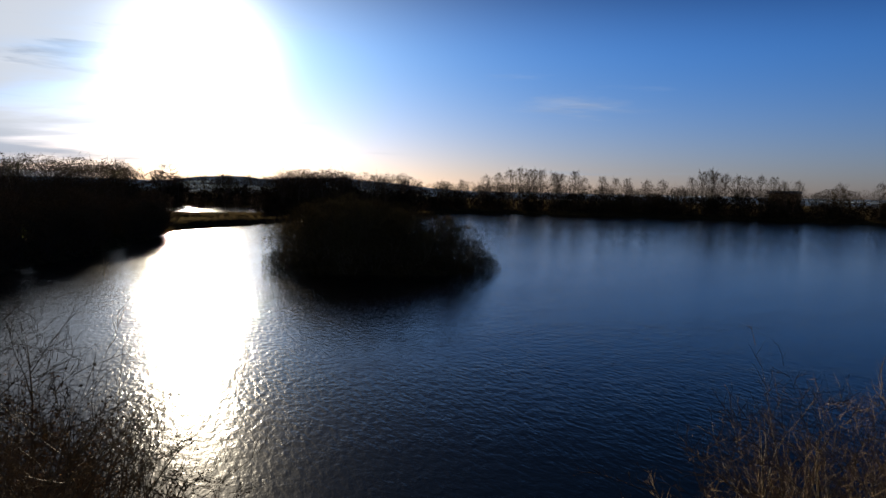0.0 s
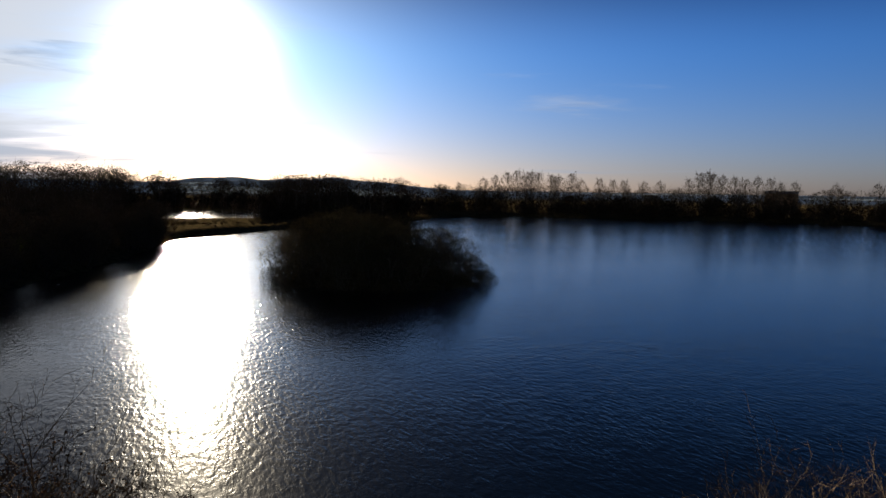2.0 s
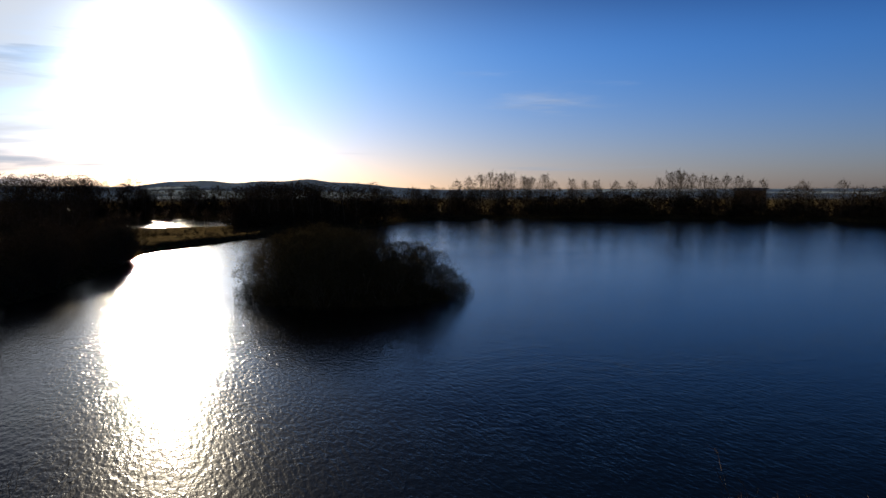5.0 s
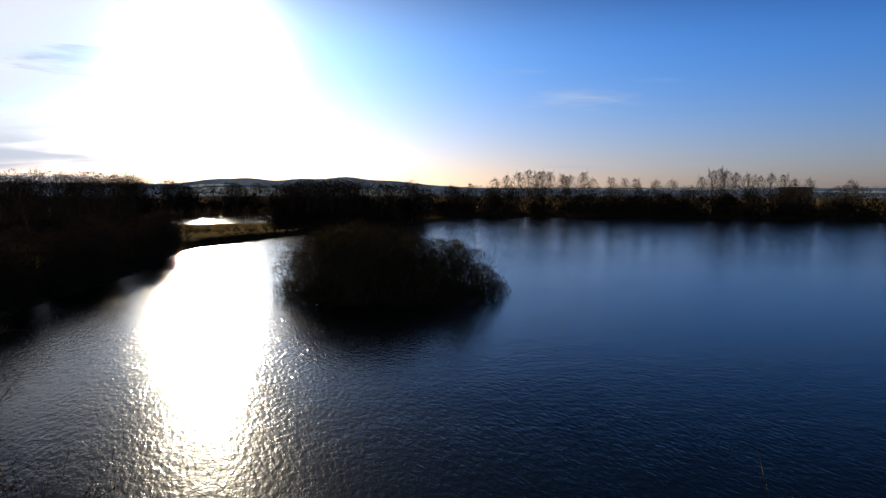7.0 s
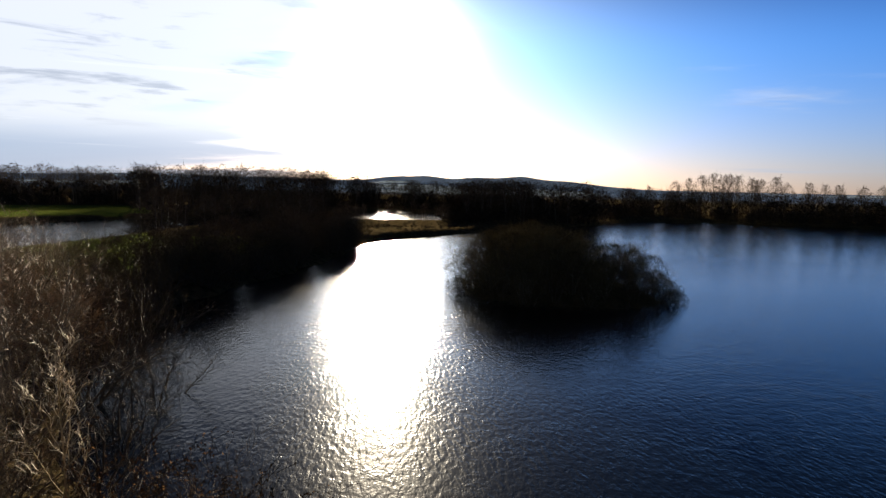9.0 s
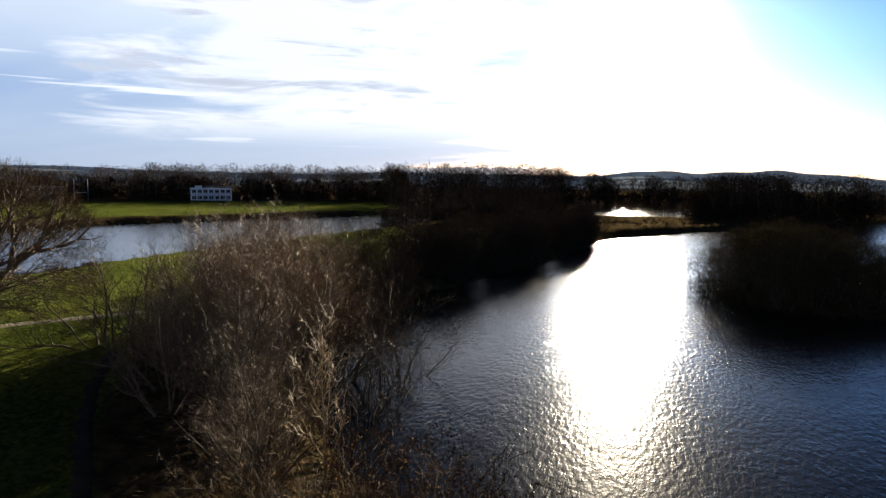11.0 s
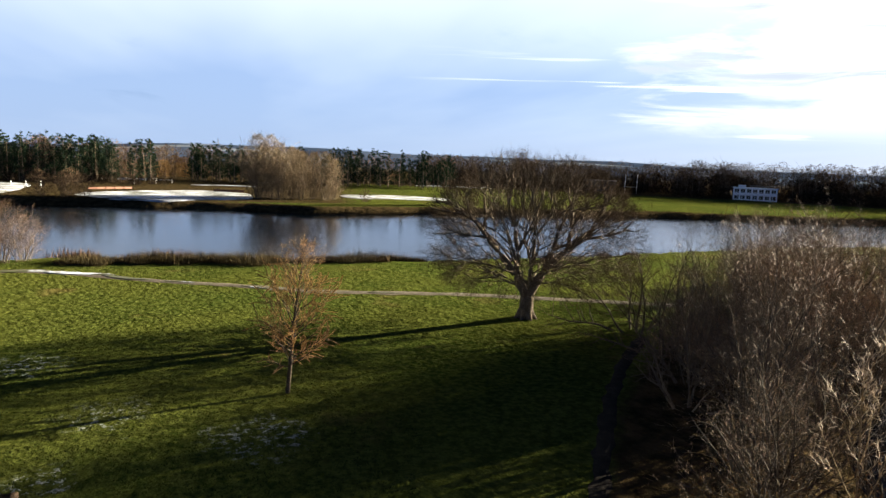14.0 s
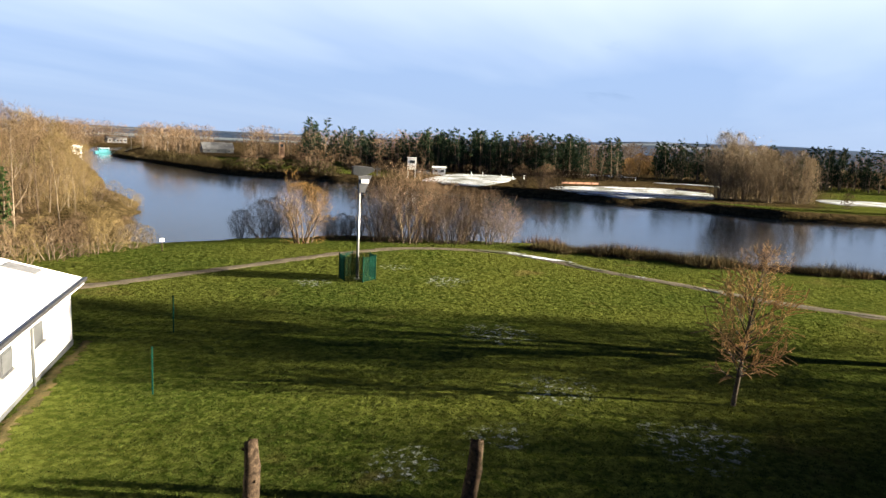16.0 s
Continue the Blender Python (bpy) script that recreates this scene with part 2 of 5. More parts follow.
def water_material():
    m, n, b = material("lake_water", 0.11)
    pos = n.add("ShaderNodeTexCoord").outputs["Object"]
    b.inputs["Base Color"].default_value = (0.0008, 0.002, 0.0045, 1)
    b.inputs["IOR"].default_value = 1.33
    b.inputs["Specular IOR Level"].default_value = 0.21
    down = n.scaled(pos, (1.0, 1.0, 1.0), -SUN_AZ)                          # the breeze blows across the sun's line
    calm = n.ramp(n.noise(n.scaled(down, (0.4, 1.0, 1.0)), 0.022, 4.0, 0.55, 0.5), 0.38, 0.62, 0.55, 1.0)
    wave = n.noise(n.scaled(down, (2.5, 1.0, 1.0)), 1.5, 2.0, 0.45, 0.3)
    chop = n.noise(n.scaled(down, (2.0, 1.0, 1.0)), 4.2, 2.0, 0.55, 0.4)
    flurry = n.ramp(n.noise(n.scaled(down, (1.2, 1.0, 1.0)), 0.5, 3.0, 0.6), 0.40, 0.70, 0.35, 1.2)
    where = n.add("ShaderNodeSeparateXYZ")
    n.put(where.inputs[0], pos)
    calm = n.math("MULTIPLY", calm, n.ramp(where.outputs[0], -95.0, -65.0, 0.28, 1.0))   # the river lies in shelter
    n.put(b.inputs["Roughness"], n.ramp(where.outputs[0], -95.0, -65.0, 0.09, 0.11))
    calm = n.math("MULTIPLY", calm, n.ramp(where.outputs[0], 0.0, 45.0, 1.0, 0.5))
    calm = n.math("MULTIPLY", calm, n.ramp(where.outputs[1], 15.0, 36.0, 0.5, 1.0))      # and so does the near shore
    bumped(n, b, n.math("MULTIPLY", n.math("ADD", wave, n.math("MULTIPLY", chop, n.math("MULTIPLY", flurry, 0.42))), calm), 1.0, 0.043)
    return m


TURF, WATER = ground_material(), water_material()


def snow_material(name="old_snow", lo=0.44, hi=0.60, white=(0.62, 0.68, 0.78)):
    """Thin old snow with turf showing through."""
    m, n, b = material(name, 0.7)
    pos = n.add("ShaderNodeTexCoord").outputs["Object"]
    thin = n.ramp(n.math("ADD", n.math("MULTIPLY", n.noise(pos, 0.16, 4.0, 0.6), 0.65), n.math("MULTIPLY", n.noise(pos, 1.1, 5.0, 0.7), 0.35)), lo, hi)
    n.put(b.inputs["Base Color"], n.mix(thin, n.mix(n.noise(pos, 2.0, 5.0), (0.020, 0.028, 0.006), (0.070, 0.072, 0.024)), white))
    bumped(n, b, n.noise(pos, 2.0, 6.0), 0.5, 0.05)
    return m


SNOW = snow_material(lo=0.36, hi=0.66)
THIN_SNOW = snow_material("trodden_snow", 0.53, 0.61)
LITTER = plain("leaf_litter", (0.022, 0.022, 0.007), (0.062, 0.046, 0.020), 0.95, 2.2, bump=0.9)
MUD = plain("wet_mud", (0.010, 0.008, 0.006), (0.032, 0.026, 0.018), 0.95, 1.6, bump=0.6)
GRAVEL = plain("path_gravel", (0.070, 0.061, 0.045), (0.150, 0.130, 0.098), 0.95, 1.1, bump=0.5)
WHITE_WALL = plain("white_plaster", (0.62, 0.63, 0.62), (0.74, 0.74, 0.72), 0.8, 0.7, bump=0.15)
WHITE_ROOF = plain("pale_roof_sheet", (0.70, 0.72, 0.74), (0.82, 0.83, 0.84), 0.45, 0.5, bump=0.05)
PALE_PAINT = plain("pale_grey_paint", (0.22, 0.23, 0.25), (0.30, 0.31, 0.33), 0.5, 1.0)
GREY_PAINT = plain("grey_paint", (0.09, 0.095, 0.105), (0.15, 0.155, 0.165), 0.5, 1.0)
BLACK_PLASTIC = plain("black_plastic", (0.012, 0.012, 0.014), (0.03, 0.03, 0.032), 0.4, 2.0, bump=0.0)
STEEL = plain("galvanised_steel", (0.17, 0.18, 0.19), (0.28, 0.29, 0.30), 0.5, 2.0, metal=0.7, bump=0.05)
GREEN_METAL = plain("green_powder_coat", (0.0015, 0.017, 0.011), (0.003, 0.032, 0.021), 0.85, 2.0, bump=0.05)
DEAD_WOOD = plain("dead_wood", (0.010, 0.007, 0.005), (0.060, 0.043, 0.029), 0.9, 6.0, bump=1.0)
DARK_PAINT = plain("dark_grey_paint", (0.022, 0.024, 0.028), (0.045, 0.048, 0.052), 0.45, 1.5)
SHUTTER = plain("mid_grey_paint", (0.030, 0.033, 0.036), (0.055, 0.058, 0.062), 0.5, 1.5)
DARK_GLASS = plain("dark_glass", (0.02, 0.025, 0.03), (0.04, 0.045, 0.05), 0.08, 1.0, bump=0.0)
BLUE_WHITE = plain("pale_cladding", (0.58, 0.64, 0.72), (0.70, 0.74, 0.80), 0.6, 0.6, bump=0.05)
DARK_ROOF = plain("slate_roof", (0.05, 0.055, 0.065), (0.10, 0.105, 0.115), 0.6, 0.8)
ORANGE = plain("orange_barrier", (0.16, 0.065, 0.03), (0.22, 0.09, 0.04), 0.6, 1.0, bump=0.0)
TURQUOISE = plain("turquoise_paint", (0.02, 0.16, 0.20), (0.04, 0.22, 0.26), 0.45, 1.0, bump=0.0)
BROWN_BRICK = plain("brown_brick", (0.16, 0.10, 0.07), (0.27, 0.18, 0.12), 0.85, 1.0)


# ---------------------------------------------------------------- helpers for shapes
def at(az, d):
    """A place on the plan from a bearing (left of the first heading) and a distance."""
    return -d * math.sin(radians(az)), d * math.cos(radians(az))


def mesh_of(name, verts, faces, mats, smooth=False):
    me = bpy.data.meshes.new(name)
    me.from_pydata(verts, [], faces)
    for m in mats if isinstance(mats, (list, tuple)) else [mats]:
        me.materials.append(m)
    if smooth:
        me.polygons.foreach_set("use_smooth", [True] * len(me.polygons))
    me.update()
    return me


def part(name, data, mat, parent, label=""):
    """Links a bmesh or a mesh as one part under a thing."""
    if isinstance(data, bmesh.types.BMesh):
        me = bpy.data.meshes.new(name)
        data.to_mesh(me)
        data.free()
        me.materials.append(mat)
    else:
        me = data
    ob = new(name, me)
    ob.parent = parent
    if label:
        ob["label"] = label
    return ob


def thing(name, label, category, group="", m=None):
    ob = new(name)
    ob.empty_display_size = 0.3
    if m is not None:
        ob.matrix_world = m
    return tagged(ob, label, category, group)


def boxes(*items, bevel=0.0):
    """A bmesh of boxes: centre and size each."""
    bm = bmesh.new()
    for c, s in items:
        bmesh.ops.create_cube(bm, size=1.0, matrix=Matrix.Translation(c) @ Matrix.Diagonal((*s, 1)))
    if bevel:
        bmesh.ops.bevel(bm, geom=bm.edges[:], offset=bevel, segments=2, affect="EDGES", profile=0.6)
    return bm


def rod(a, b, r0, r1=None, sides=10):
    bm = bmesh.new()
    a, b = Vector(a), Vector(b)
    turn = (b - a).to_track_quat("Z", "Y").to_matrix().to_4x4()
    bmesh.ops.create_cone(bm, cap_ends=True, segments=sides, radius1=r0, radius2=r0 if r1 is None else r1, depth=(b - a).length,
                          matrix=Matrix.Translation((a + b) / 2) @ turn)
    for f in bm.faces:
        f.smooth = len(f.verts) == 4
    return bm


# ---------------------------------------------------------------- the lie of the land
LAKE = [(0, 15), (22, 12), (60, 10), (115, 20), (165, 60), (200, 140), (190, 225), (158, 264), (114, 290), (48, 305), (8, 299), (-8, 262), (-22, 226),
        (-36, 202), (-44, 181), (-50, 163), (-54, 150), (-52, 138), (-48, 118), (-45, 92), (-44, 68), (-40, 52), (-32, 38), (-23, 27), (-12, 19)]
RIVER = [(-110, 150), (-104, 118), (-101, 84), (-94, 58), (-88, 38), (-85, 18), (-84, 5), (-85, -6), (-86, -20), (-82, -34), (-77, -43), (-68, -51),
         (-60, -56), (-66, -66), (-84, -80), (-96, -91), (-112, -114), (-150, -158), (-222, -243), (-330, -350), (-350, -335), (-236, -246), (-214, -207),
         (-178, -141), (-179, -101), (-175, -50), (-169, -2), (-160, 14), (-168, 40), (-171, 108), (-160, 160), (-150, 196), (-122, 205), (-112, 180)]
POOL = [(-97, 240), (-80, 248), (-62, 258), (-57, 268), (-72, 322), (-116, 312), (-106, 268)]


def bank(xs, ys, poly):
    """Signed distance to the edge of a sheet of water: positive on land."""
    p = np.array(poly, float)
    q = np.roll(p, -1, 0)
    best, inside = np.full(xs.shape, 1e9), np.zeros(xs.shape, bool)
    for (ax, ay), (bx, by) in zip(p, q):
        ex, ey = bx - ax, by - ay
        s = np.clip(((xs - ax) * ex + (ys - ay) * ey) / (ex * ex + ey * ey), 0, 1)
        best = np.minimum(best, np.hypot(xs - ax - s * ex, ys - ay - s * ey))
        cross = (ay > ys) != (by > ys)
        inside ^= cross & (xs < ex * (ys - ay) / (ey if abs(ey) > 1e-9 else 1e-9) + ax)
    return np.where(inside, -best, best)


def ripple(xs, ys, size, seed):
    return (np.sin(xs / size + seed) * np.cos(ys / size * 1.13 + seed * 2.1) + 0.5 * np.sin(xs / size * 2.3 + ys / size * 1.7 + seed * 3)) / 1.5


def land(xs, ys):
    """Height of the ground, and its distance from the water."""
    xs, ys = np.asarray(xs, float), np.asarray(ys, float)
    sd = np.minimum(np.minimum(bank(xs, ys, LAKE), bank(xs, ys, RIVER)), bank(xs, ys, POOL))
    holm = (1 - np.sqrt(((xs + 7.5) / 13.5) ** 2 + ((ys - 88) / 11.5) ** 2)) * 11.5
    sd = np.maximum(sd, holm)
    edge = sd + 0.8 * ripple(xs, ys, 3.1, 1.0) + 0.5 * ripple(xs, ys, 1.3, 4.0)
    s = np.clip((edge + 2.5) / 8.0, 0, 1)
    z = -1.3 + 2.8 * s * s * (3 - 2 * s) + 0.12 * ripple(xs, ys, 9.0, 2.0) * np.clip(sd / 10, 0, 1)
    r, az = np.hypot(xs, ys), np.degrees(np.arctan2(-xs, ys))
    flats = np.clip((az - 11) / 3, 0, 1) * np.clip((27 - az) / 3, 0, 1) * np.clip((r - 190) / 20, 0, 1) * np.clip((290 - r) / 10, 0, 1)
    z = np.where(z > 0.45, 0.45 + (z - 0.45) * (1 - 0.85 * flats), z)     # low ground beside the pool
    hill = 35 + 9 * np.sin(np.radians(az) * 5 + 0.6) + 5 * np.sin(np.radians(az) * 13) + 2 * np.sin(np.radians(az) * 31)
    hill = hill * (0.62 + 0.38 * np.clip((az - 14) / 30, 0, 1))
    hill = hill * (0.3 + 0.7 * np.clip((az + 2) / 6, 0, 1))
    hill = hill + 24 * np.clip((az - 2) / 6, 0, 1) * np.clip((22 - az) / 4, 0, 1) * (0.75 + 0.2 * np.sin(np.radians(az) * 38 + 2.2) + 0.12 * np.sin(np.radians(az) * 97))
    hill = hill * (1 - 0.8 * np.clip((az - 98) / 20, 0, 1))
    up = np.clip((r - 900) / 2300, 0, 1)
    return z + hill * up * up * (3 - 2 * up), sd


def ground_z(x, y):
    return float(land([x], [y])[0][0])


def build_ground():
    rings = [0.0, 2.0]
    while rings[-1] < 4600:                                               # finest where the river banks lie
        r = rings[-1]
        rings.append(r * (1.10 if r < 12 else 1.05 if r < 60 else 1.035 if r < 150 else 1.016 if r < 240 else 1.04 if r < 700 else 1.09))
    n = 600
    th = np.radians(np.arange(n) * 360 / n)
    rr = np.array(rings[1:])
    xs, ys = -np.outer(rr, np.sin(th)), np.outer(rr, np.cos(th))
    z, sd = land(xs, ys)
    z0, _ = land([0.0], [0.0])
    verts = np.concatenate([[[0, 0, z0[0]]], np.stack([xs, ys, z], -1).reshape(-1, 3)])
    faces = [(0, 1 + j, 1 + (j + 1) % n) for j in range(n)]
    for i in range(len(rr) - 1):
        a, b = 1 + i * n, 1 + (i + 1) * n
        faces += [(a + j, b + j, b + (j + 1) % n, a + (j + 1) % n) for j in range(n)]
    me = mesh_of("ground", verts.tolist(), faces, TURF, True)
    az, d = np.degrees(np.arctan2(-xs, ys)), np.hypot(xs, ys)
    lit = np.clip(1 - sd / 5.0, 0, 1)                                   # muddy margins
    soft = lambda v, a, c: np.clip((v - a) / (c - a), 0, 1)
    spit = soft(bank(xs, ys, LAKE), 17, 11) * soft(az, 8, 16) * soft(az, 66, 56) * soft(d, 12, 18) * soft(d, 220, 180)
    lit = np.maximum(lit, spit)
    wood = ((az > -60) & (az < 37) & (d > 150)) | ((d > 330) & (d < 900))
    lit = np.maximum(lit, np.where(wood, 0.9, 0.0))
    lit = np.maximum(lit, soft(az, 132.5, 135.5) * soft(d, 75, 79) * soft(d, 230, 190) * soft(xs, -190, -150))
    lit = np.maximum(lit, np.where(((xs + 7.5) / 19) ** 2 + ((ys - 88) / 17) ** 2 < 1, 1.0, 0.0))
    lit = np.maximum(lit, soft(bank(xs, ys, RIVER), 22, 8) * soft(az, 108, 114) * soft(d, 150, 160))
    lit = np.maximum(lit, 0.66 * soft(az, 78, 84) * soft(az, 122, 114) * soft(d, 172, 180))
    lit = np.maximum(lit, soft(bank(xs, ys, RIVER), 9, 4) * soft(d, 140, 150))
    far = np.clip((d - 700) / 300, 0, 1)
    hoar = np.zeros(xs.shape)                                             # hollows where frost lies
    for hx, hy, size in ((-54.0, -20.0, 2.4), (-29.0, 0.4, 2.6), (-40.6, -11.4, 2.6), (-32.2, -6.0, 2.2), (-47.7, -28.9, 1.8), (-22.2, -9.4, 1.6), (-26.0, -7.0, 1.5), (-57.5, -26.0, 1.6)):
        hoar = np.maximum(hoar, np.exp(-((xs - hx) ** 2 + (ys - hy) ** 2) / (size * size)))
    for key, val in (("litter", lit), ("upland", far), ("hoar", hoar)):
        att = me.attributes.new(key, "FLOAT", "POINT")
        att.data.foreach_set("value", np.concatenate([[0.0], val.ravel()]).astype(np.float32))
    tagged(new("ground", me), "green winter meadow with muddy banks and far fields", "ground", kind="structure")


def build_water():
    n = 96
    verts = [(0, 0, 0)] + [(-720 * math.sin(2 * math.pi * k / n), 720 * math.cos(2 * math.pi * k / n), 0) for k in range(n)]
    me = mesh_of("water", verts, [(0, 1 + k, 1 + (k + 1) % n) for k in range(n)], WATER)
    tagged(new("water", me), "dark blue rippled lake and river water", "water", kind="structure")


build_ground()
build_water()


# ---------------------------------------------------------------- plants
class Wood:
    """Collects tapered branches as one mesh."""

    def __init__(self):
        self.v, self.f = [], []

    def tube(self, pts, radii, sides=5):
        base, up = len(self.v), Vector((0.13, 0.31, 0.94))
        last = len(pts) - 1
        for i, p in enumerate(pts):
            d = (pts[min(i + 1, last)] - pts[max(i - 1, 0)]).normalized()
            a = d.cross(up)
            a = a.normalized() if a.length > 1e-4 else Vector((1, 0, 0))
            b = d.cross(a)
            if i == last:
                self.v.append(tuple(p))
            else:
                for k in range(sides):
                    t = 2 * math.pi * k / sides
                    self.v.append(tuple(p + radii[i] * (math.cos(t) * a + math.sin(t) * b)))
        for i in range(last - 1):
            o = base + i * sides
            for k in range(sides):
                k2 = (k + 1) % sides
                self.f.append((o + k, o + k2, o + sides + k2, o + sides + k))
        o, tip = base + (last - 1) * sides, len(self.v) - 1
        for k in range(sides):
            self.f.append((o + k, o + (k + 1) % sides, tip))

    def leaf(self, p, d, size, rng):
        a = Vector((rng.gauss(0, 1), rng.gauss(0, 1), rng.gauss(0, 1))).normalized()
        s = d.cross(a).normalized() * size * 0.45
        o = len(self.v)
        self.v += [tuple(p), tuple(p + d * size * 0.5 + s), tuple(p + d * size), tuple(p + d * size * 0.5 - s)]
        self.f.append((o, o + 1, o + 2, o + 3))

    def sliver(self, p, d, length, width, rng):
        """One thin shoot, as a single narrow blade."""
        s = d.cross(Vector((rng.gauss(0, 1), rng.gauss(0, 1), rng.gauss(0, 1)))).normalized() * width * 0.5
        o = len(self.v)
        self.v += [tuple(p - s), tuple(p + s), tuple(p + d * length)]
        self.f.append((o, o + 1, o + 2))

    def fill(self, rng, height, width, count, length, breadth, low=0.0, lift=1.0, mid=0.4):
        """Fine shoots through a crown, thicker towards its outside."""
        for _ in range(count):
            f = low + (1 - low) * rng.random() ** 0.85
            e = math.sqrt(max(0.0, 1 - ((f - mid) / (1 - mid)) ** 2)) if f > mid else 0.72 + 0.28 * f / mid
            a, q = rng.uniform(0, 6.283), e * width / 2 * rng.random() ** 0.4
            out = Vector((math.cos(a), math.sin(a), 0))
            d = (out * rng.uniform(0.1, 0.8) + Vector((rng.gauss(0, 0.55), rng.gauss(0, 0.55), lift * rng.uniform(0.1, 1.0)))).normalized()
            L = length * rng.uniform(0.5, 1.2)
            self.sliver(out * q * 0.9 + Vector((0, 0, f * height * 0.93)) - d * L * 0.3, d, L, breadth * rng.uniform(0.6, 1.3), rng)

    def mesh(self, name, mat, smooth=True):
        return mesh_of(name, self.v, self.f, mat, smooth)


def spread(d, angle, rng, spin=None):
    """A way that leans off d by an angle in degrees."""
    a = d.cross(Vector((0.3, 0.9, 0.2))).normalized()
    b = d.cross(a).normalized()
    t = rng.uniform(0, 2 * math.pi) if spin is None else spin
    return (d * math.cos(radians(angle)) + (a * math.cos(t) + b * math.sin(t)) * math.sin(radians(angle))).normalized()


def limb(wood, rng, p, d, length, r, steps, wobble, lift, sides, tip=0.25):
    """One branch; returns its points, for the branches that leave it."""
    pts, radii = [p.copy()], [r]
    for i in range(steps):
        d = (d + Vector((rng.gauss(0, wobble), rng.gauss(0, wobble), rng.gauss(0, wobble) + lift))).normalized()
        p = p + d * length / steps
        pts.append(p.copy())
        radii.append(r * (1 - (1 - tip) * (i + 1) / steps))
    wood.tube(pts, radii, sides)
    return pts, radii


def along(pts, f):
    k = min(int(f * (len(pts) - 1)), len(pts) - 2)
    s = f * (len(pts) - 1) - k
    return pts[k].lerp(pts[k + 1], s), (pts[k + 1] - pts[k]).normalized(), k


def twigs_on(tw, rng, pts, count, length, r, angle, lift, split=2, start=0.2, flat=False):
    """Fine shoots along a branch, each forked once or twice."""
    for i in range(count):
        p, d, _ = along(pts, start + (1 - start) * (i + rng.random()) / count * 0.999)
        q = spread(d, angle * rng.uniform(0.6, 1.3), rng)
        L = length * rng.uniform(0.5, 1.2)
        if flat:                                                          # slender blades for plants that stand well off
            tw.sliver(p, q, L, 2.4 * r, rng)
            for _ in range(split + 1):
                tw.sliver(p + q * L * rng.uniform(0.15, 0.7), spread(q, rng.uniform(25, 50), rng), L * rng.uniform(0.4, 0.7), 1.8 * r, rng)
            continue
        a, _ = limb(tw, rng, p, q, L, r, 3, 0.16, lift, 3, 0.4)
        for _ in range(split):
            p2, d2, _ = along(a, rng.uniform(0.2, 0.8))
            limb(tw, rng, p2, spread(d2, rng.uniform(25, 50), rng), L * rng.uniform(0.35, 0.7), r * 0.7, 2, 0.15, lift, 3, 0.4)


def shrub_meshes(seed, height, width, stems, kids, shoots, r, twig_r, lean=28, lift=0.06, split=2, low=0.12, shoot=0.16, fill=0, blade=0.02, mid=0.4, flat=True, bend=0.15):
    """A many-stemmed bush or willow: woody stems, and a crown of shoots."""
    rng = random.Random(seed)
    wood, tw = Wood(), Wood()
    for s in range(stems):
        a = 2 * math.pi * (s + rng.random()) / stems
        e = rng.uniform(0.15, 1.0)
        base = Vector((math.cos(a) * e * width * 0.13, math.sin(a) * e * width * 0.13, -0.15))
        tilt = radians(lean * e * rng.uniform(0.6, 1.25))
        d = Vector((math.cos(a) * math.sin(tilt), math.sin(a) * math.sin(tilt), math.cos(tilt)))
        H = height * rng.uniform(0.7, 1.05) * (1.0 - 0.25 * e)
        pts, rad = limb(wood, rng, base, d, H, r * rng.uniform(0.6, 1.1), 8, bend, 0.0, 5, 0.15)
        twigs_on(tw, rng, pts, shoots, height * shoot, twig_r, 40, lift, split, 0.3, flat)
        for k in range(kids):
            p, dd, i = along(pts, low + (0.95 - low) * (k + rng.random()) / kids * 0.99)
            q = spread(dd, rng.uniform(28, 66), rng)
            b, _ = limb(wood, rng, p, q, H * rng.uniform(0.22, 0.46), rad[i] * 0.55, 4, 0.13, lift, 4, 0.2)
            twigs_on(tw, rng, b, shoots, height * shoot, twig_r, 38, lift, split, 0.2, flat)
    if fill:
        tw.fill(rng, height, width, fill, height * 0.11, blade, 0.0, 1.0, mid)
    return wood, tw


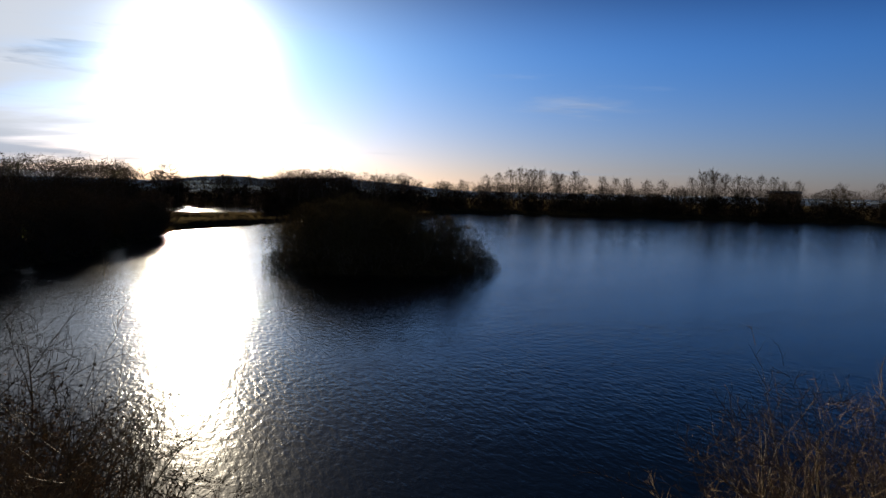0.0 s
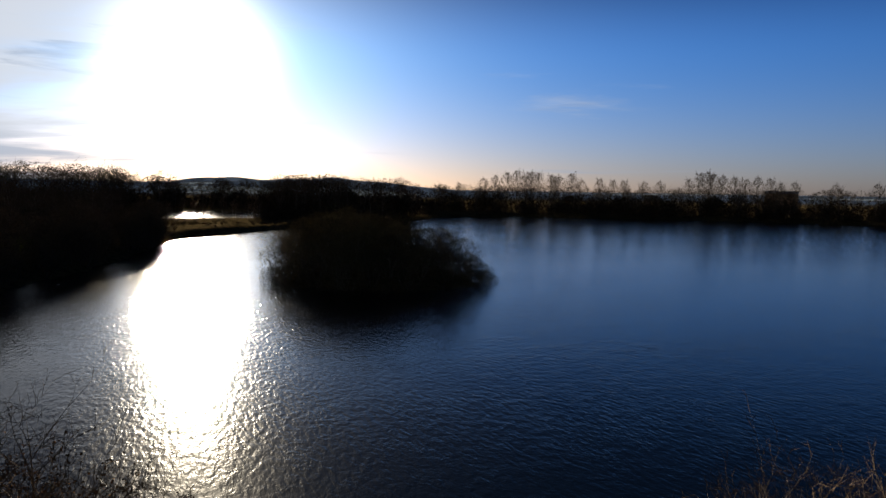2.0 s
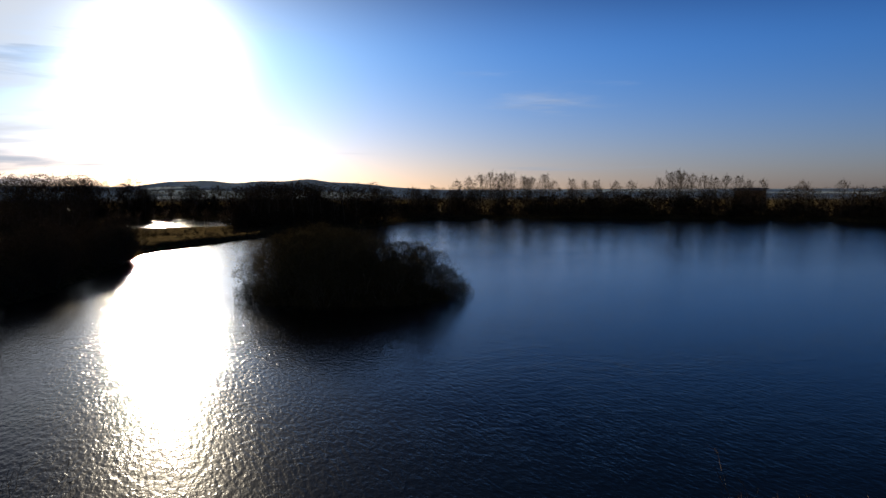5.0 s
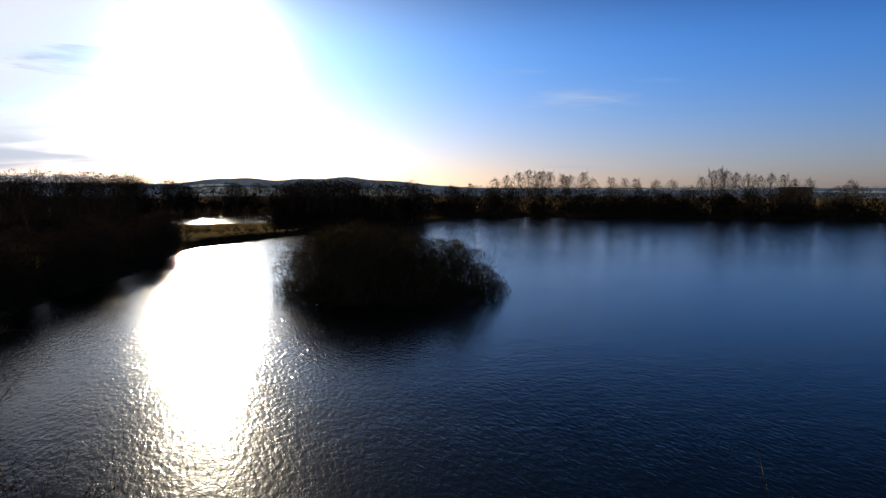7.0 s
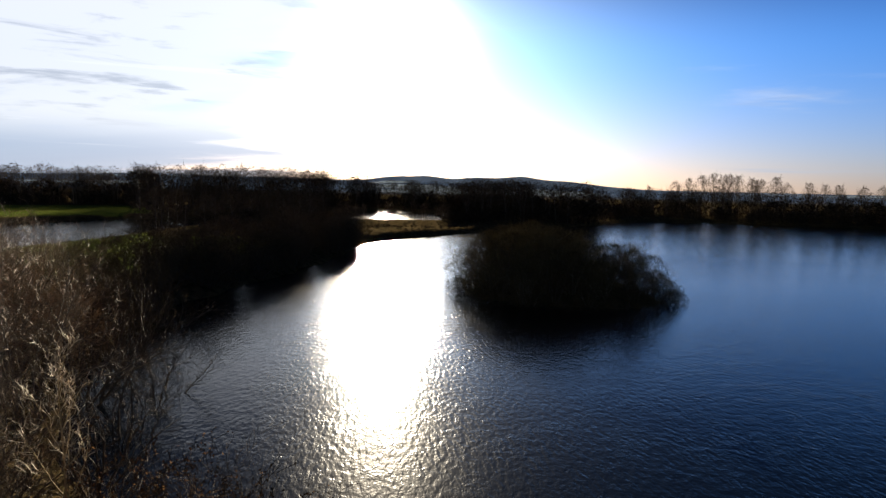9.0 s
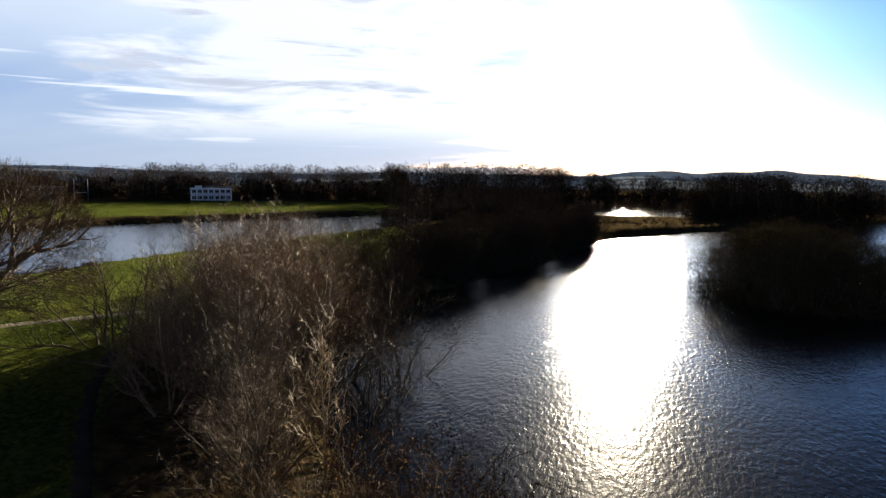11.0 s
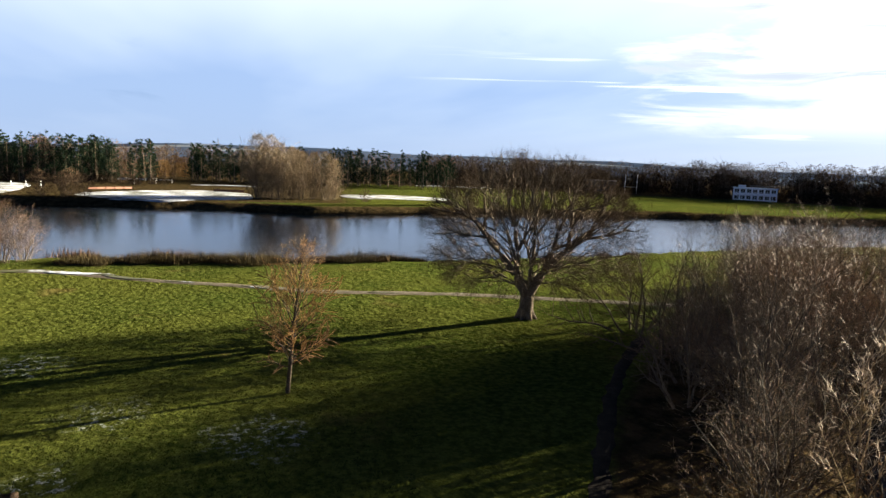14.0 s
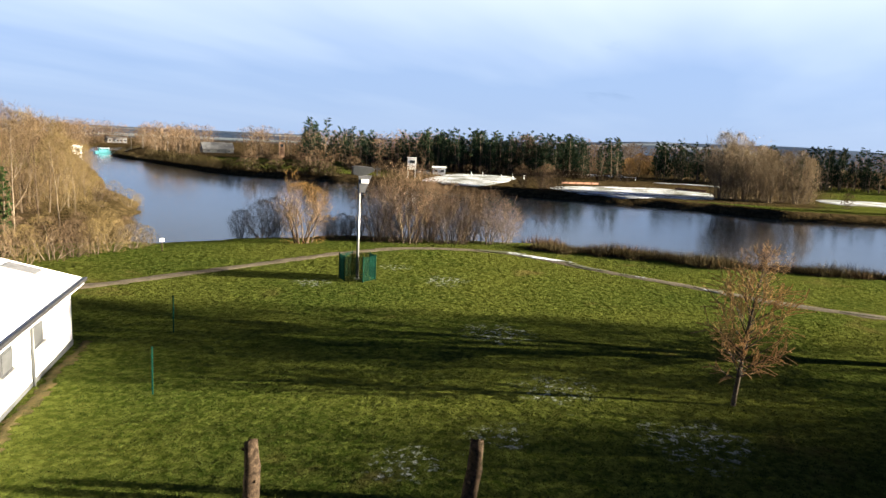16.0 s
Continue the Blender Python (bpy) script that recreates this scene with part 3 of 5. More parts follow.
def tree_meshes(seed, height, fork, limbs, kids, shoots, r, twig_r, angle=38, spreadf=0.55, lift=0.05, split=2, sides=6, third=0, fill=0, blade=0.03, width=0.0, low=0.2, flat=True):
    """A bare tree: trunk, limbs, boughs and twigs."""
    rng = random.Random(seed)
    wood, tw = Wood(), Wood()
    trunk, trad = limb(wood, rng, Vector((0, 0, -0.2)), Vector((0, 0, 1)), height * 0.92, r, 9, 0.035, 0.02, sides + 2, 0.12)
    for k in range(limbs):
        f = fork + (0.96 - fork) * (k + rng.random() * 0.8) / limbs
        p, d, i = along(trunk, min(f, 0.985))
        L = height * spreadf * (1.08 - 0.75 * (f - fork) / (1 - fork)) * rng.uniform(0.75, 1.1)
        q = spread(d, angle * rng.uniform(0.75, 1.35), rng, k * 2.4 + rng.uniform(-0.5, 0.5))
        b, brad = limb(wood, rng, p, q, L, max(trad[i] * 0.55, twig_r * 2), 6, 0.11, lift, sides - 1, 0.2)
        for j in range(kids):
            p2, d2, i2 = along(b, 0.2 + 0.79 * (j + rng.random()) / kids * 0.99)
            L2 = L * rng.uniform(0.3, 0.5)
            c, crad = limb(wood, rng, p2, spread(d2, rng.uniform(25, 55), rng), L2, brad[i2] * 0.55, 4, 0.14, lift, 4, 0.25)
            for _ in range(third):
                p3, d3, i3 = along(c, rng.uniform(0.2, 0.9))
                e, _ = limb(wood, rng, p3, spread(d3, rng.uniform(25, 55), rng), L2 * rng.uniform(0.35, 0.6), crad[i3] * 0.6, 3, 0.15, lift, 3, 0.3)
                twigs_on(tw, rng, e, shoots, height * 0.06, twig_r, 40, lift, split, 0.2, flat)
            twigs_on(tw, rng, c, shoots, height * 0.07, twig_r, 40, lift, split, 0.2, flat)
        twigs_on(tw, rng, b[2:], shoots, height * 0.07, twig_r, 40, lift, split, 0.2, flat)
    twigs_on(tw, rng, trunk[5:], shoots * 2, height * 0.10, twig_r, 40, lift, split, 0.2, flat)
    if fill:
        tw.fill(rng, height, width, fill, height * 0.10, blade, low, 1.0, 0.55)
    return wood, tw


def plant(name, label, category, wood, tw, bark, twig, group=""):
    """A plant as a thing with its stems and crown; placed later."""
    ob = thing(name, label, category, group)
    part("trunk" if "tree" in name or "sapling" in name else "woody_base", wood.mesh("woody_base", bark), bark, ob)
    part("crown", tw.mesh("crown", twig, False), twig, ob)
    return ob


def place(kinds, spots, rng, scale=(0.85, 1.15), sink=0.05):
    """Copies of the given plants, the first of each kind standing at its own first spot."""
    used = set()
    for x, y, s in spots:
        k = rng.randrange(len(kinds))
        s = s * rng.uniform(*scale)
        m = Matrix.Translation((x, y, ground_z(x, y) - sink)) @ Matrix.Rotation(rng.uniform(0, 6.28), 4, "Z")
        if k in used:
            ob = copy_thing(kinds[k], m)
        else:
            used.add(k)
            ob = kinds[k]
            ob.matrix_world = m
        ob.scale = (s * rng.uniform(0.9, 1.1), s * rng.uniform(0.9, 1.1), s)
    for k in range(len(kinds)):
        if k not in used:
            for o in (*kinds[k].children_recursive, kinds[k]):
                bpy.data.objects.remove(o)


def merged(name, label, category, kinds, spots, mats, rng):
    """Far growth, too much to count, as one object."""
    V, F, M, off = [], [], [], 0
    arrays = [(np.array(v), f, m) for v, f, m in kinds]
    for x, y, s in spots:
        v, f, m = arrays[rng.randrange(len(arrays))]
        t, sx = rng.uniform(0, 6.28), s * rng.uniform(0.85, 1.15)
        c, q = math.cos(t) * sx, math.sin(t) * sx
        z = ground_z(x, y) - 0.1
        V.append(np.stack([v[:, 0] * c - v[:, 1] * q + x, v[:, 0] * q + v[:, 1] * c + y, v[:, 2] * s + z], 1))
        F += [tuple(i + off for i in face) for face in f]
        M += m
        off += len(v)
    me = mesh_of(name, np.concatenate(V).tolist(), F, mats)
    me.polygons.foreach_set("material_index", M)
    return tagged(new(name, me), label, category, kind="stuff")


def fused(wood, tw, a=0, b=1):
    """Stems and twigs as one set of faces, with the index of each one's material."""
    n = len(wood.v)
    return wood.v + tw.v, wood.f + [tuple(i + n for i in f) for f in tw.f], [a] * len(wood.f) + [b] * len(tw.f)


def pine_meshes(seed, height, tiers, tufts, bare=0.35, wide=0.2, needle=0.05):
    """A pine: bare lower trunk, short boughs and tufts of needles."""
    rng = random.Random(seed)
    wood, nd = Wood(), Wood()
    trunk, rad = limb(wood, rng, Vector((0, 0, -0.2)), Vector((0, 0, 1)), height, height * 0.014, 7, 0.02, 0.02, 6, 0.15)
    for k in range(tiers):
        f = bare + (0.98 - bare) * (k + rng.random()) / tiers
        p, d, i = along(trunk, min(f, 0.985))
        L = height * wide * (1.15 - 0.9 * ((f - bare) / (1 - bare)) ** 1.3) * rng.uniform(0.6, 1.15)
        b, _ = limb(wood, rng, p, spread(d, rng.uniform(60, 95), rng), L, rad[i] * 0.3, 3, 0.08, 0.08, 3, 0.3)
        for j in range(tufts):
            q, e, _ = along(b, rng.uniform(0.25, 0.99))
            for _ in range(6):
                way = Vector((rng.gauss(0, 1), rng.gauss(0, 1), rng.gauss(0.3, 0.7))).normalized()
                nd.sliver(q - way * 0.1, way, height * needle * rng.uniform(0.6, 1.3), height * needle * 0.3, rng)
    return wood, nd


def tuft_meshes(seed, height, count, width, r=0.02, lean=48):
    """A clump of reeds or coarse stalks."""
    rng = random.Random(seed)
    tw = Wood()
    for _ in range(count):
        a, e = rng.uniform(0, 6.28), math.sqrt(rng.random()) * width / 2
        d = spread(Vector((0, 0, 1)), rng.uniform(2, lean), rng)
        tw.sliver(Vector((math.cos(a) * e, math.sin(a) * e, -0.1)), d, height * rng.uniform(0.5, 1.1), r, rng)
    return tw


rng = random.Random(11)


def strew(count, az0, az1, d0, d1, size=1.0, keep=None):
    """Random spots in a sector of the plan."""
    out = []
    while len(out) < count:
        az, d = rng.uniform(az0, az1), math.sqrt(rng.uniform(d0 * d0, d1 * d1))
        x, y = at(az, d)
        if (keep is None or keep(x, y)) and ground_z(x, y) > 0.35:
            out.append((x, y, size))
    return out


# ---- shrubs on the near shore
SHORE_SHRUBS = [shrub_meshes(s, 5.6, 5.0, 11, 10, 5, 0.05, 0.0055, 34, 0.05, 2, 0.2, 0.10, fill=700, blade=0.009, mid=0.55, flat=False, bend=0.055) for s in (1, 2, 3)]
shore = [plant("shore_shrub", "tall bare shrub with thin brown branches on the lake shore", "shrub", a, b, BARK_DARK, TWIG, "shore shrubs")
         for a, b in SHORE_SHRUBS]
place(shore, [(*at(az, d), s) for az, d, s in ((-28.4, 15.6, 1.2), (-31, 16, 1.24), (-34.5, 15.5, 1.3), (-38.5, 16, 1.25), (-30, 17.5, 1.2), (-33, 14, 0.9),
                                               (27.5, 13.5, 0.86), (31, 13, 1.08), (35, 13.5, 1.16), (39, 13, 1.08), (33, 15.2, 1.06), (43, 13, 1.1), (36, 11.5, 0.9))],
      rng, (0.96, 1.04))


def leafy(seed, height, stems=9, twig=TWIG_SHADED, foliage=LEAF_BROWN):
    wood, tw = shrub_meshes(seed, height, 4.5, stems, 5, 4, 0.045, 0.010, 36, 0.03, flat=False)
    r2 = random.Random(seed)
    lv = Wood()
    for i in range(0, len(tw.v), 5):
        p = Vector(tw.v[i])
        lv.leaf(p, Vector((r2.gauss(0, 1), r2.gauss(0, 1), r2.gauss(-0.3, 0.6))).normalized(), r2.uniform(0.05, 0.10), r2)
    # bark, and by default twigs, in the tone darkened for backlight
    ob = plant("leafy_shrub", "low spreading shrub that keeps its dry brown leaves", "shrub", wood, tw, BARK_SHADED, twig, "leafy shrubs")
    part("leaves", lv.mesh("leaves", foliage, False), foliage, ob, "dry brown leaves")
    return ob


place([leafy(23, 3.4, 11, TWIG_OLIVE, LEAF_BROWN)], [(*at(az, d), s) for az, d, s in ((46.5, 17.5, 0.95), (50, 18.5, 0.9), (48, 21, 1.1), (52, 21.5, 0.8))], rng, (0.95, 1.05))
place([leafy(21, 4.4), leafy(22, 4.0)], [(*at(az, d), s) for az, d, s in ((22, 20.5, 0.95), (26, 21.5, 1.15), (30, 22.5, 1.25), (34, 22, 1.35), (38, 23, 1.4), (36, 20, 1.2), (32, 20, 1.1),
                                                                            (29, 18, 0.7))], rng, (0.95, 1.05))

# ---- scrub between the lake and the meadow
SCRUB_KINDS = [shrub_meshes(s, 7.0, 6.5, 10, 8, 4, 0.08, 0.010, 40, 0.03, 2, fill=600, blade=0.014, bend=0.10) for s in (31, 32, 33, 34)]
scrub = [plant("scrub_tree", "bare reddish-brown willow scrub beside the lake", "shrub", a, b, BARK, t, "lakeside scrub")
         for (a, b), t in zip(SCRUB_KINDS, (TWIG_TAN, TWIG_RED, TWIG_TAN, TWIG_PALE))]
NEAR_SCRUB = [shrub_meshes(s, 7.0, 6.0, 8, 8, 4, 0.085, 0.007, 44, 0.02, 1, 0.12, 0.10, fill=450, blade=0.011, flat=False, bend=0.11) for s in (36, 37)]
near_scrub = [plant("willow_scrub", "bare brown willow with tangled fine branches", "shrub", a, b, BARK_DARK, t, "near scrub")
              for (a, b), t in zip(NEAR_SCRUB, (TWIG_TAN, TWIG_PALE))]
# the same bushes again, with near-black twigs to imitate backlight
shore_scrub = [plant("alder_scrub", "bare scrub crowding the lake edge, twigs darkened as if backlit", "shrub", a, b, BARK_DARK, t, "alder scrub")
               for (a, b), t in zip(NEAR_SCRUB, (TWIG_SHADED, TWIG_SHADED))]


def strip(x, y):
    """On the strip of land between the lake and the meadow."""
    e = float(bank(np.array([x]), np.array([y]), LAKE)[0])
    return 0.5 < e < 13


spots = [(*at(az, d), s) for az, d, s in ((40, 29, 0.95), (44, 33, 0.95), (47, 28, 0.85), (49, 36, 1.0), (52, 31, 0.85), (45, 40, 1.0), (50, 44, 1.05),
                                          (52, 48, 0.9), (48, 52, 1.0), (50, 57, 1.0), (46, 58, 1.0), (52, 60, 0.9), (43, 50, 1.0), (54, 41, 0.75),
                                          (50, 66, 1.05), (52, 72, 1.0), (46, 68, 1.05), (43, 62, 1.0), (54, 52, 0.75), (47, 46, 1.0), (44, 74, 1.05),
                                          (48, 77, 1.1), (51, 82, 1.1), (40, 66, 0.9), (41, 78, 0.95), (42, 36, 0.9), (46, 35, 0.9),
                                          (42, 45, 1.15), (44, 55, 1.15), (47, 62, 1.1), (40, 52, 1.1), (39, 38, 1.0), (41, 32, 0.95), (37, 44, 1.0), (50, 52, 1.0), (47, 54, 1.1), (47, 45, 1.05), (38, 58, 1.1), (36, 68, 1.0),
                                          (54, 33, 0.85), (52, 37, 0.9), (50, 40, 0.95), (55, 27, 0.85), (49, 24, 0.75), (44, 25, 0.8), (53, 25, 0.7), (47, 21, 0.85), (43, 20, 0.85), (51, 21, 0.8), (58, 45, 0.85), (57, 40, 0.85), (59, 34, 0.8), (59.5, 28, 0.72), (57, 50, 0.8))]
spots += strew(20, 32, 50, 70, 112, 0.85, strip)
spots += [(*at(az, d), s) for az, d, s in ((48, 27, 0.92), (51, 26, 0.92), (53.5, 28, 0.9), (50, 31, 0.95), (46.5, 30, 0.95))]
spots += [(*at(az, d), s) for az, d, s in ((45, 48, 1.05), (51, 47, 1.0), (49, 56, 1.08), (44, 60, 1.1), (53, 45, 0.95), (47, 66, 1.05))]


def pulled(x, y, s):
    """Growth past the edge of the open lawn stands back by its own breadth, and the middle of the strip is tallest."""
    az, d = math.degrees(math.atan2(-x, y)), math.hypot(x, y)
    edge = (54.5 if d < 39 else 58.5) - math.degrees(3.0 * s / d)
    if d < 39 and az < 46.5:
        s *= 0.84
    elif d < 34:
        s *= 0.84
    elif d < 50:
        s *= 1.03
    if d > 44 and 41 < az < 54:
        s *= 1.20 if d > 50 and 45 < az < 52 else 1.10
    return (*at(min(az, edge), d), s)


spots = [pulled(*p) for k, p in enumerate(spots) if k % 3 != 1 or math.hypot(p[0], p[1]) > 36]
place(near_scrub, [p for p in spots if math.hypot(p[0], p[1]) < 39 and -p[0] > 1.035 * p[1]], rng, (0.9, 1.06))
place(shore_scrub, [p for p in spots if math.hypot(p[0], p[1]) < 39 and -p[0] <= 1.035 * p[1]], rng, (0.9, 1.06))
place(scrub, [p for p in spots if math.hypot(p[0], p[1]) >= 39 and -p[0] > 0.93 * p[1]], rng, (0.9, 1.1))
# shaded copy of the lakeside scrub: darker twigs where it stands towards the sun
thicket = [plant("alder_thicket", "bare thicket along the lake edge, twigs darkened as if backlit", "shrub", a, b, BARK_DARK, t, "alder thicket")
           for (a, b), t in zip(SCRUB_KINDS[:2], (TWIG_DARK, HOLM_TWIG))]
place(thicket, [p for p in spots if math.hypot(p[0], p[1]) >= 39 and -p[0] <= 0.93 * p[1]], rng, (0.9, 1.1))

pale = plant("pale_sapling", "slender bare tree with silvery pale branches", "tree", *tree_meshes(41, 7.4, 0.25, 9, 4, 4, 0.07, 0.011, 34, 0.42, 0.06, flat=False), BARK_GOLD, TWIG_SILVER)
place([pale], [(*at(42.8, 24.5), 0.98)], rng, (1, 1))
lean_kind = plant("spreading_tree", "low bare willow with wide arching boughs over grass", "tree",
                  *shrub_meshes(43, 7.2, 9.0, 8, 8, 6, 0.095, 0.008, 62, 0.012, 2, 0.25, 0.13, fill=260, blade=0.013, mid=0.5, bend=0.12), BARK, TWIG)
place([lean_kind], [(*at(59.2, 52), 1.05), (*at(57.0, 46), 0.95), (*at(56, 57), 1.0), (*at(55.0, 36), 0.8), (*at(48, 60), 1.25)], rng, (0.97, 1.03))

# ---- wooded spit and the bank beyond
def lakeside(x, y):
    """Close to the edge of the lake."""
    return 0.2 < float(bank(np.array([x]), np.array([y]), LAKE)[0]) < 3.5



SPIT = [shrub_meshes(s, 6.0, 7.0, 8, 4, 3, 0.08, 0.022, 32, 0.05, 1, fill=950, blade=0.062) for s in (51, 52, 53)]
# dark twigs and bark stand in for backlight on the spit
spit = [plant("spit_bush", "dense dark bare bush on the wooded spit", "shrub", a, b, BARK_DARK, TWIG_DARK, "bushes on the spit") for a, b in SPIT]
place(spit, strew(52, 20, 40, 78, 160, 1.05, strip) + strew(26, 20, 36, 85, 150, 0.85, lakeside), rng, (0.8, 1.2))
TREES = [tree_meshes(s, 11.0, 0.25, 9, 4, 3, 0.16, 0.028, 40, 0.42, 0.05, 1, 5, fill=900, blade=0.06, width=8.0, low=0.05) for s in (61, 62, 63)]
bare = [plant("bare_tree", "dark bare deciduous tree in winter", "tree", a, b, BARK_DARK, TWIG_DARK, "bare trees") for a, b in TREES]
place(bare, [(*at(az, d), s) for az, d, s in ((36.5, 168, 0.85), (35, 176, 0.9), (33, 166, 0.8), (31, 178, 0.9), (28.5, 170, 0.85), (37.5, 180, 0.8), (26, 176, 0.8))],
      rng, (0.9, 1.1))

# ---- the island
HOLM = [shrub_meshes(s, 7.5, w_, 9, 5, 4, 0.085, 0.018, 36, 0.05, 1, fill=1700, blade=0.048, mid=0.35) for s, w_ in ((71, 7.0), (72, 8.5), (73, 6.5), (74, 9.0))]
holm = [plant("island_willow", "dense bare willow bush on the small island", "shrub", a, b, BARK, t, "island willows")
        for (a, b), t in zip(HOLM, (HOLM_TWIG, TWIG_OLIVE, HOLM_TWIG, HOLM_TWIG))]
spots = []
for k in range(50):
    a, e = k * 2.39996, math.sqrt((k + 0.5) / 50)
    x, y = -7.6 + 12.6 * e * math.cos(a), 88 + 10.5 * e * math.sin(a)
    s = float(np.interp(x, (-20.5, -18.5, -13, -6.5, -3.8, -2.5, 1.5, 3.5, 5.5), (0.62, 0.86, 1.10, 0.98, 0.82, 0.74, 0.80, 0.66, 0.42)))
    spots.append((x, y, s * (1.0 - 0.35 * abs(math.sin(a)) * e * e) * rng.uniform(0.9, 1.07)))
place(holm, spots, rng, (0.92, 1.08), 0.25)
rim = [plant("island_fringe", "low dark bush overhanging the island's waterline", "shrub", *shrub_meshes(s, 2.6, 4.6, 9, 4, 3, 0.04, 0.014, 52, 0.0, 1, fill=1100, blade=0.04, mid=0.3), BARK_DARK, HOLM_TWIG, "island fringe")
       for s in (76, 77)]
place(rim, [(-7.3 + 13.0 * math.cos(0.242 * k), 88 + 11.7 * math.sin(0.242 * k), 1.0) for k in range(26)], rng, (0.8, 1.15), 0.15)

# ---- the old spreading tree on the meadow
CROWN_MID = Vector((0.2, 0, 4.7))


def outside(p):
    """Past the dome of the old tree's crown."""
    q = p - CROWN_MID
    return (q.x / 7.7) ** 2 + (q.y / 7.4) ** 2 + (q.z / (6.9 if q.z > 0 else 3.4)) ** 2 > 1


def forked(wood, tw, r2, p, d, r, level, step, lift):
    """A limb that forks again and again until it fills the crown."""
    L = step * r2.uniform(0.8, 1.15)
    last = level == 0 or outside(p + d * L)
    pts, rad = limb(wood, r2, p, d, L, r, 4, 0.075, lift, 9 if r > 0.15 else 6 if r > 0.05 else 4 if r > 0.02 else 3, 0.15 if last else 0.80)
    end, way = pts[-1], (pts[-1] - pts[-2]).normalized()
    done = last
    if level < 5:
        twigs_on(tw, r2, pts, 4 if not done else 12, 0.70, 0.0050, 42, 0.02, 2, 0.05, True)
    if done:
        return
    out = (end - CROWN_MID).normalized()
    spin = r2.uniform(0, 6.28)
    for turn, thick, short in ((r2.uniform(8, 20), 0.79, 0.88), (r2.uniform(30, 52), 0.60, 0.82)):
        q = (spread(way, turn, r2, spin) + out * 0.16).normalized()
        spin += 3.14 + r2.uniform(-0.7, 0.7)
        forked(wood, tw, r2, end - way * 0.02, q, max(0.011, r * thick), level - 1, step * short, lift)
    if level > 4 and r2.random() < 0.75:
        q0, w0, k = along(pts, r2.uniform(0.3, 0.7))
        forked(wood, tw, r2, q0, spread(w0, r2.uniform(45, 70), r2), max(0.012, rad[k] * 0.34), level - 3, step * 0.8, lift)


def old_tree():
    r2 = random.Random(23)
    wood, tw = Wood(), Wood()
    pts, rad = limb(wood, r2, Vector((0, 0, -0.3)), Vector((0.0, 0.0, 1)), 2.3, 0.52, 5, 0.015, 0.0, 14, 0.92)
    for k in range(7):                                                   # root flare
        a = k * 0.9
        wood.tube([Vector((0.30 * math.cos(a), 0.30 * math.sin(a), 0.55)), Vector((0.52 * math.cos(a), 0.52 * math.sin(a), 0.2)),
                   Vector((0.75 * math.cos(a), 0.75 * math.sin(a), 0.0)), Vector((1.0 * math.cos(a), 1.0 * math.sin(a), -0.25))],
                  [0.30, 0.22, 0.12, 0.04], 7)
    top = pts[-1]
    # two leaders in a narrow fork, then rising limbs, then wide low boughs
    for lean, spin, up, step, r, level, lift in ((26, 0.3, -0.35, 2.25, 0.34, 8, 0.035), (27, 3.5, -0.35, 2.3, 0.36, 8, 0.03), (20, 1.7, 0.1, 2.1, 0.15, 7, 0.02), (22, 4.9, 0.1, 2.1, 0.15, 7, 0.02),
                                                 (40, 3.9, 0.1, 2.1, 0.16, 8, 0.02), (46, 0.5, 0.5, 2.0, 0.11, 7, 0.01), (42, 5.6, 0.3, 2.0, 0.10, 7, 0.01), (42, 2.5, 0.4, 2.0, 0.10, 7, 0.01),
                                                 (64, 0.0, 0.8, 1.9, 0.10, 6, -0.004), (68, 3.1, 0.7, 1.9, 0.10, 6, -0.004), (64, 4.3, 0.6, 1.8, 0.09, 6, -0.004), (64, 1.3, 0.6, 1.8, 0.09, 6, -0.004), (72, 2.8, 0.2, 1.8, 0.08, 6, -0.008), (72, 6.0, 0.3, 1.8, 0.08, 6, -0.008)):
        side = Vector((math.cos(spin), math.sin(spin), 0))
        q = side * math.sin(radians(lean)) + Vector((0, 0, math.cos(radians(lean))))
        forked(wood, tw, r2, top + Vector((0, 0, up)) + side * 0.12, q, r, level, step, lift)
    return plant("old_tree", "old spreading bare tree with a forked grey trunk", "tree", wood, tw, BARK, TWIG_DARK)


oak = old_tree()
ox, oy = at(67.9, 53.2)
oak.matrix_world = Matrix.Translation((ox, oy, ground_z(ox, oy))) @ Matrix.Rotation(radians(60), 4, "Z") @ Matrix.Diagonal((1.05, 1.05, 1.05, 1))


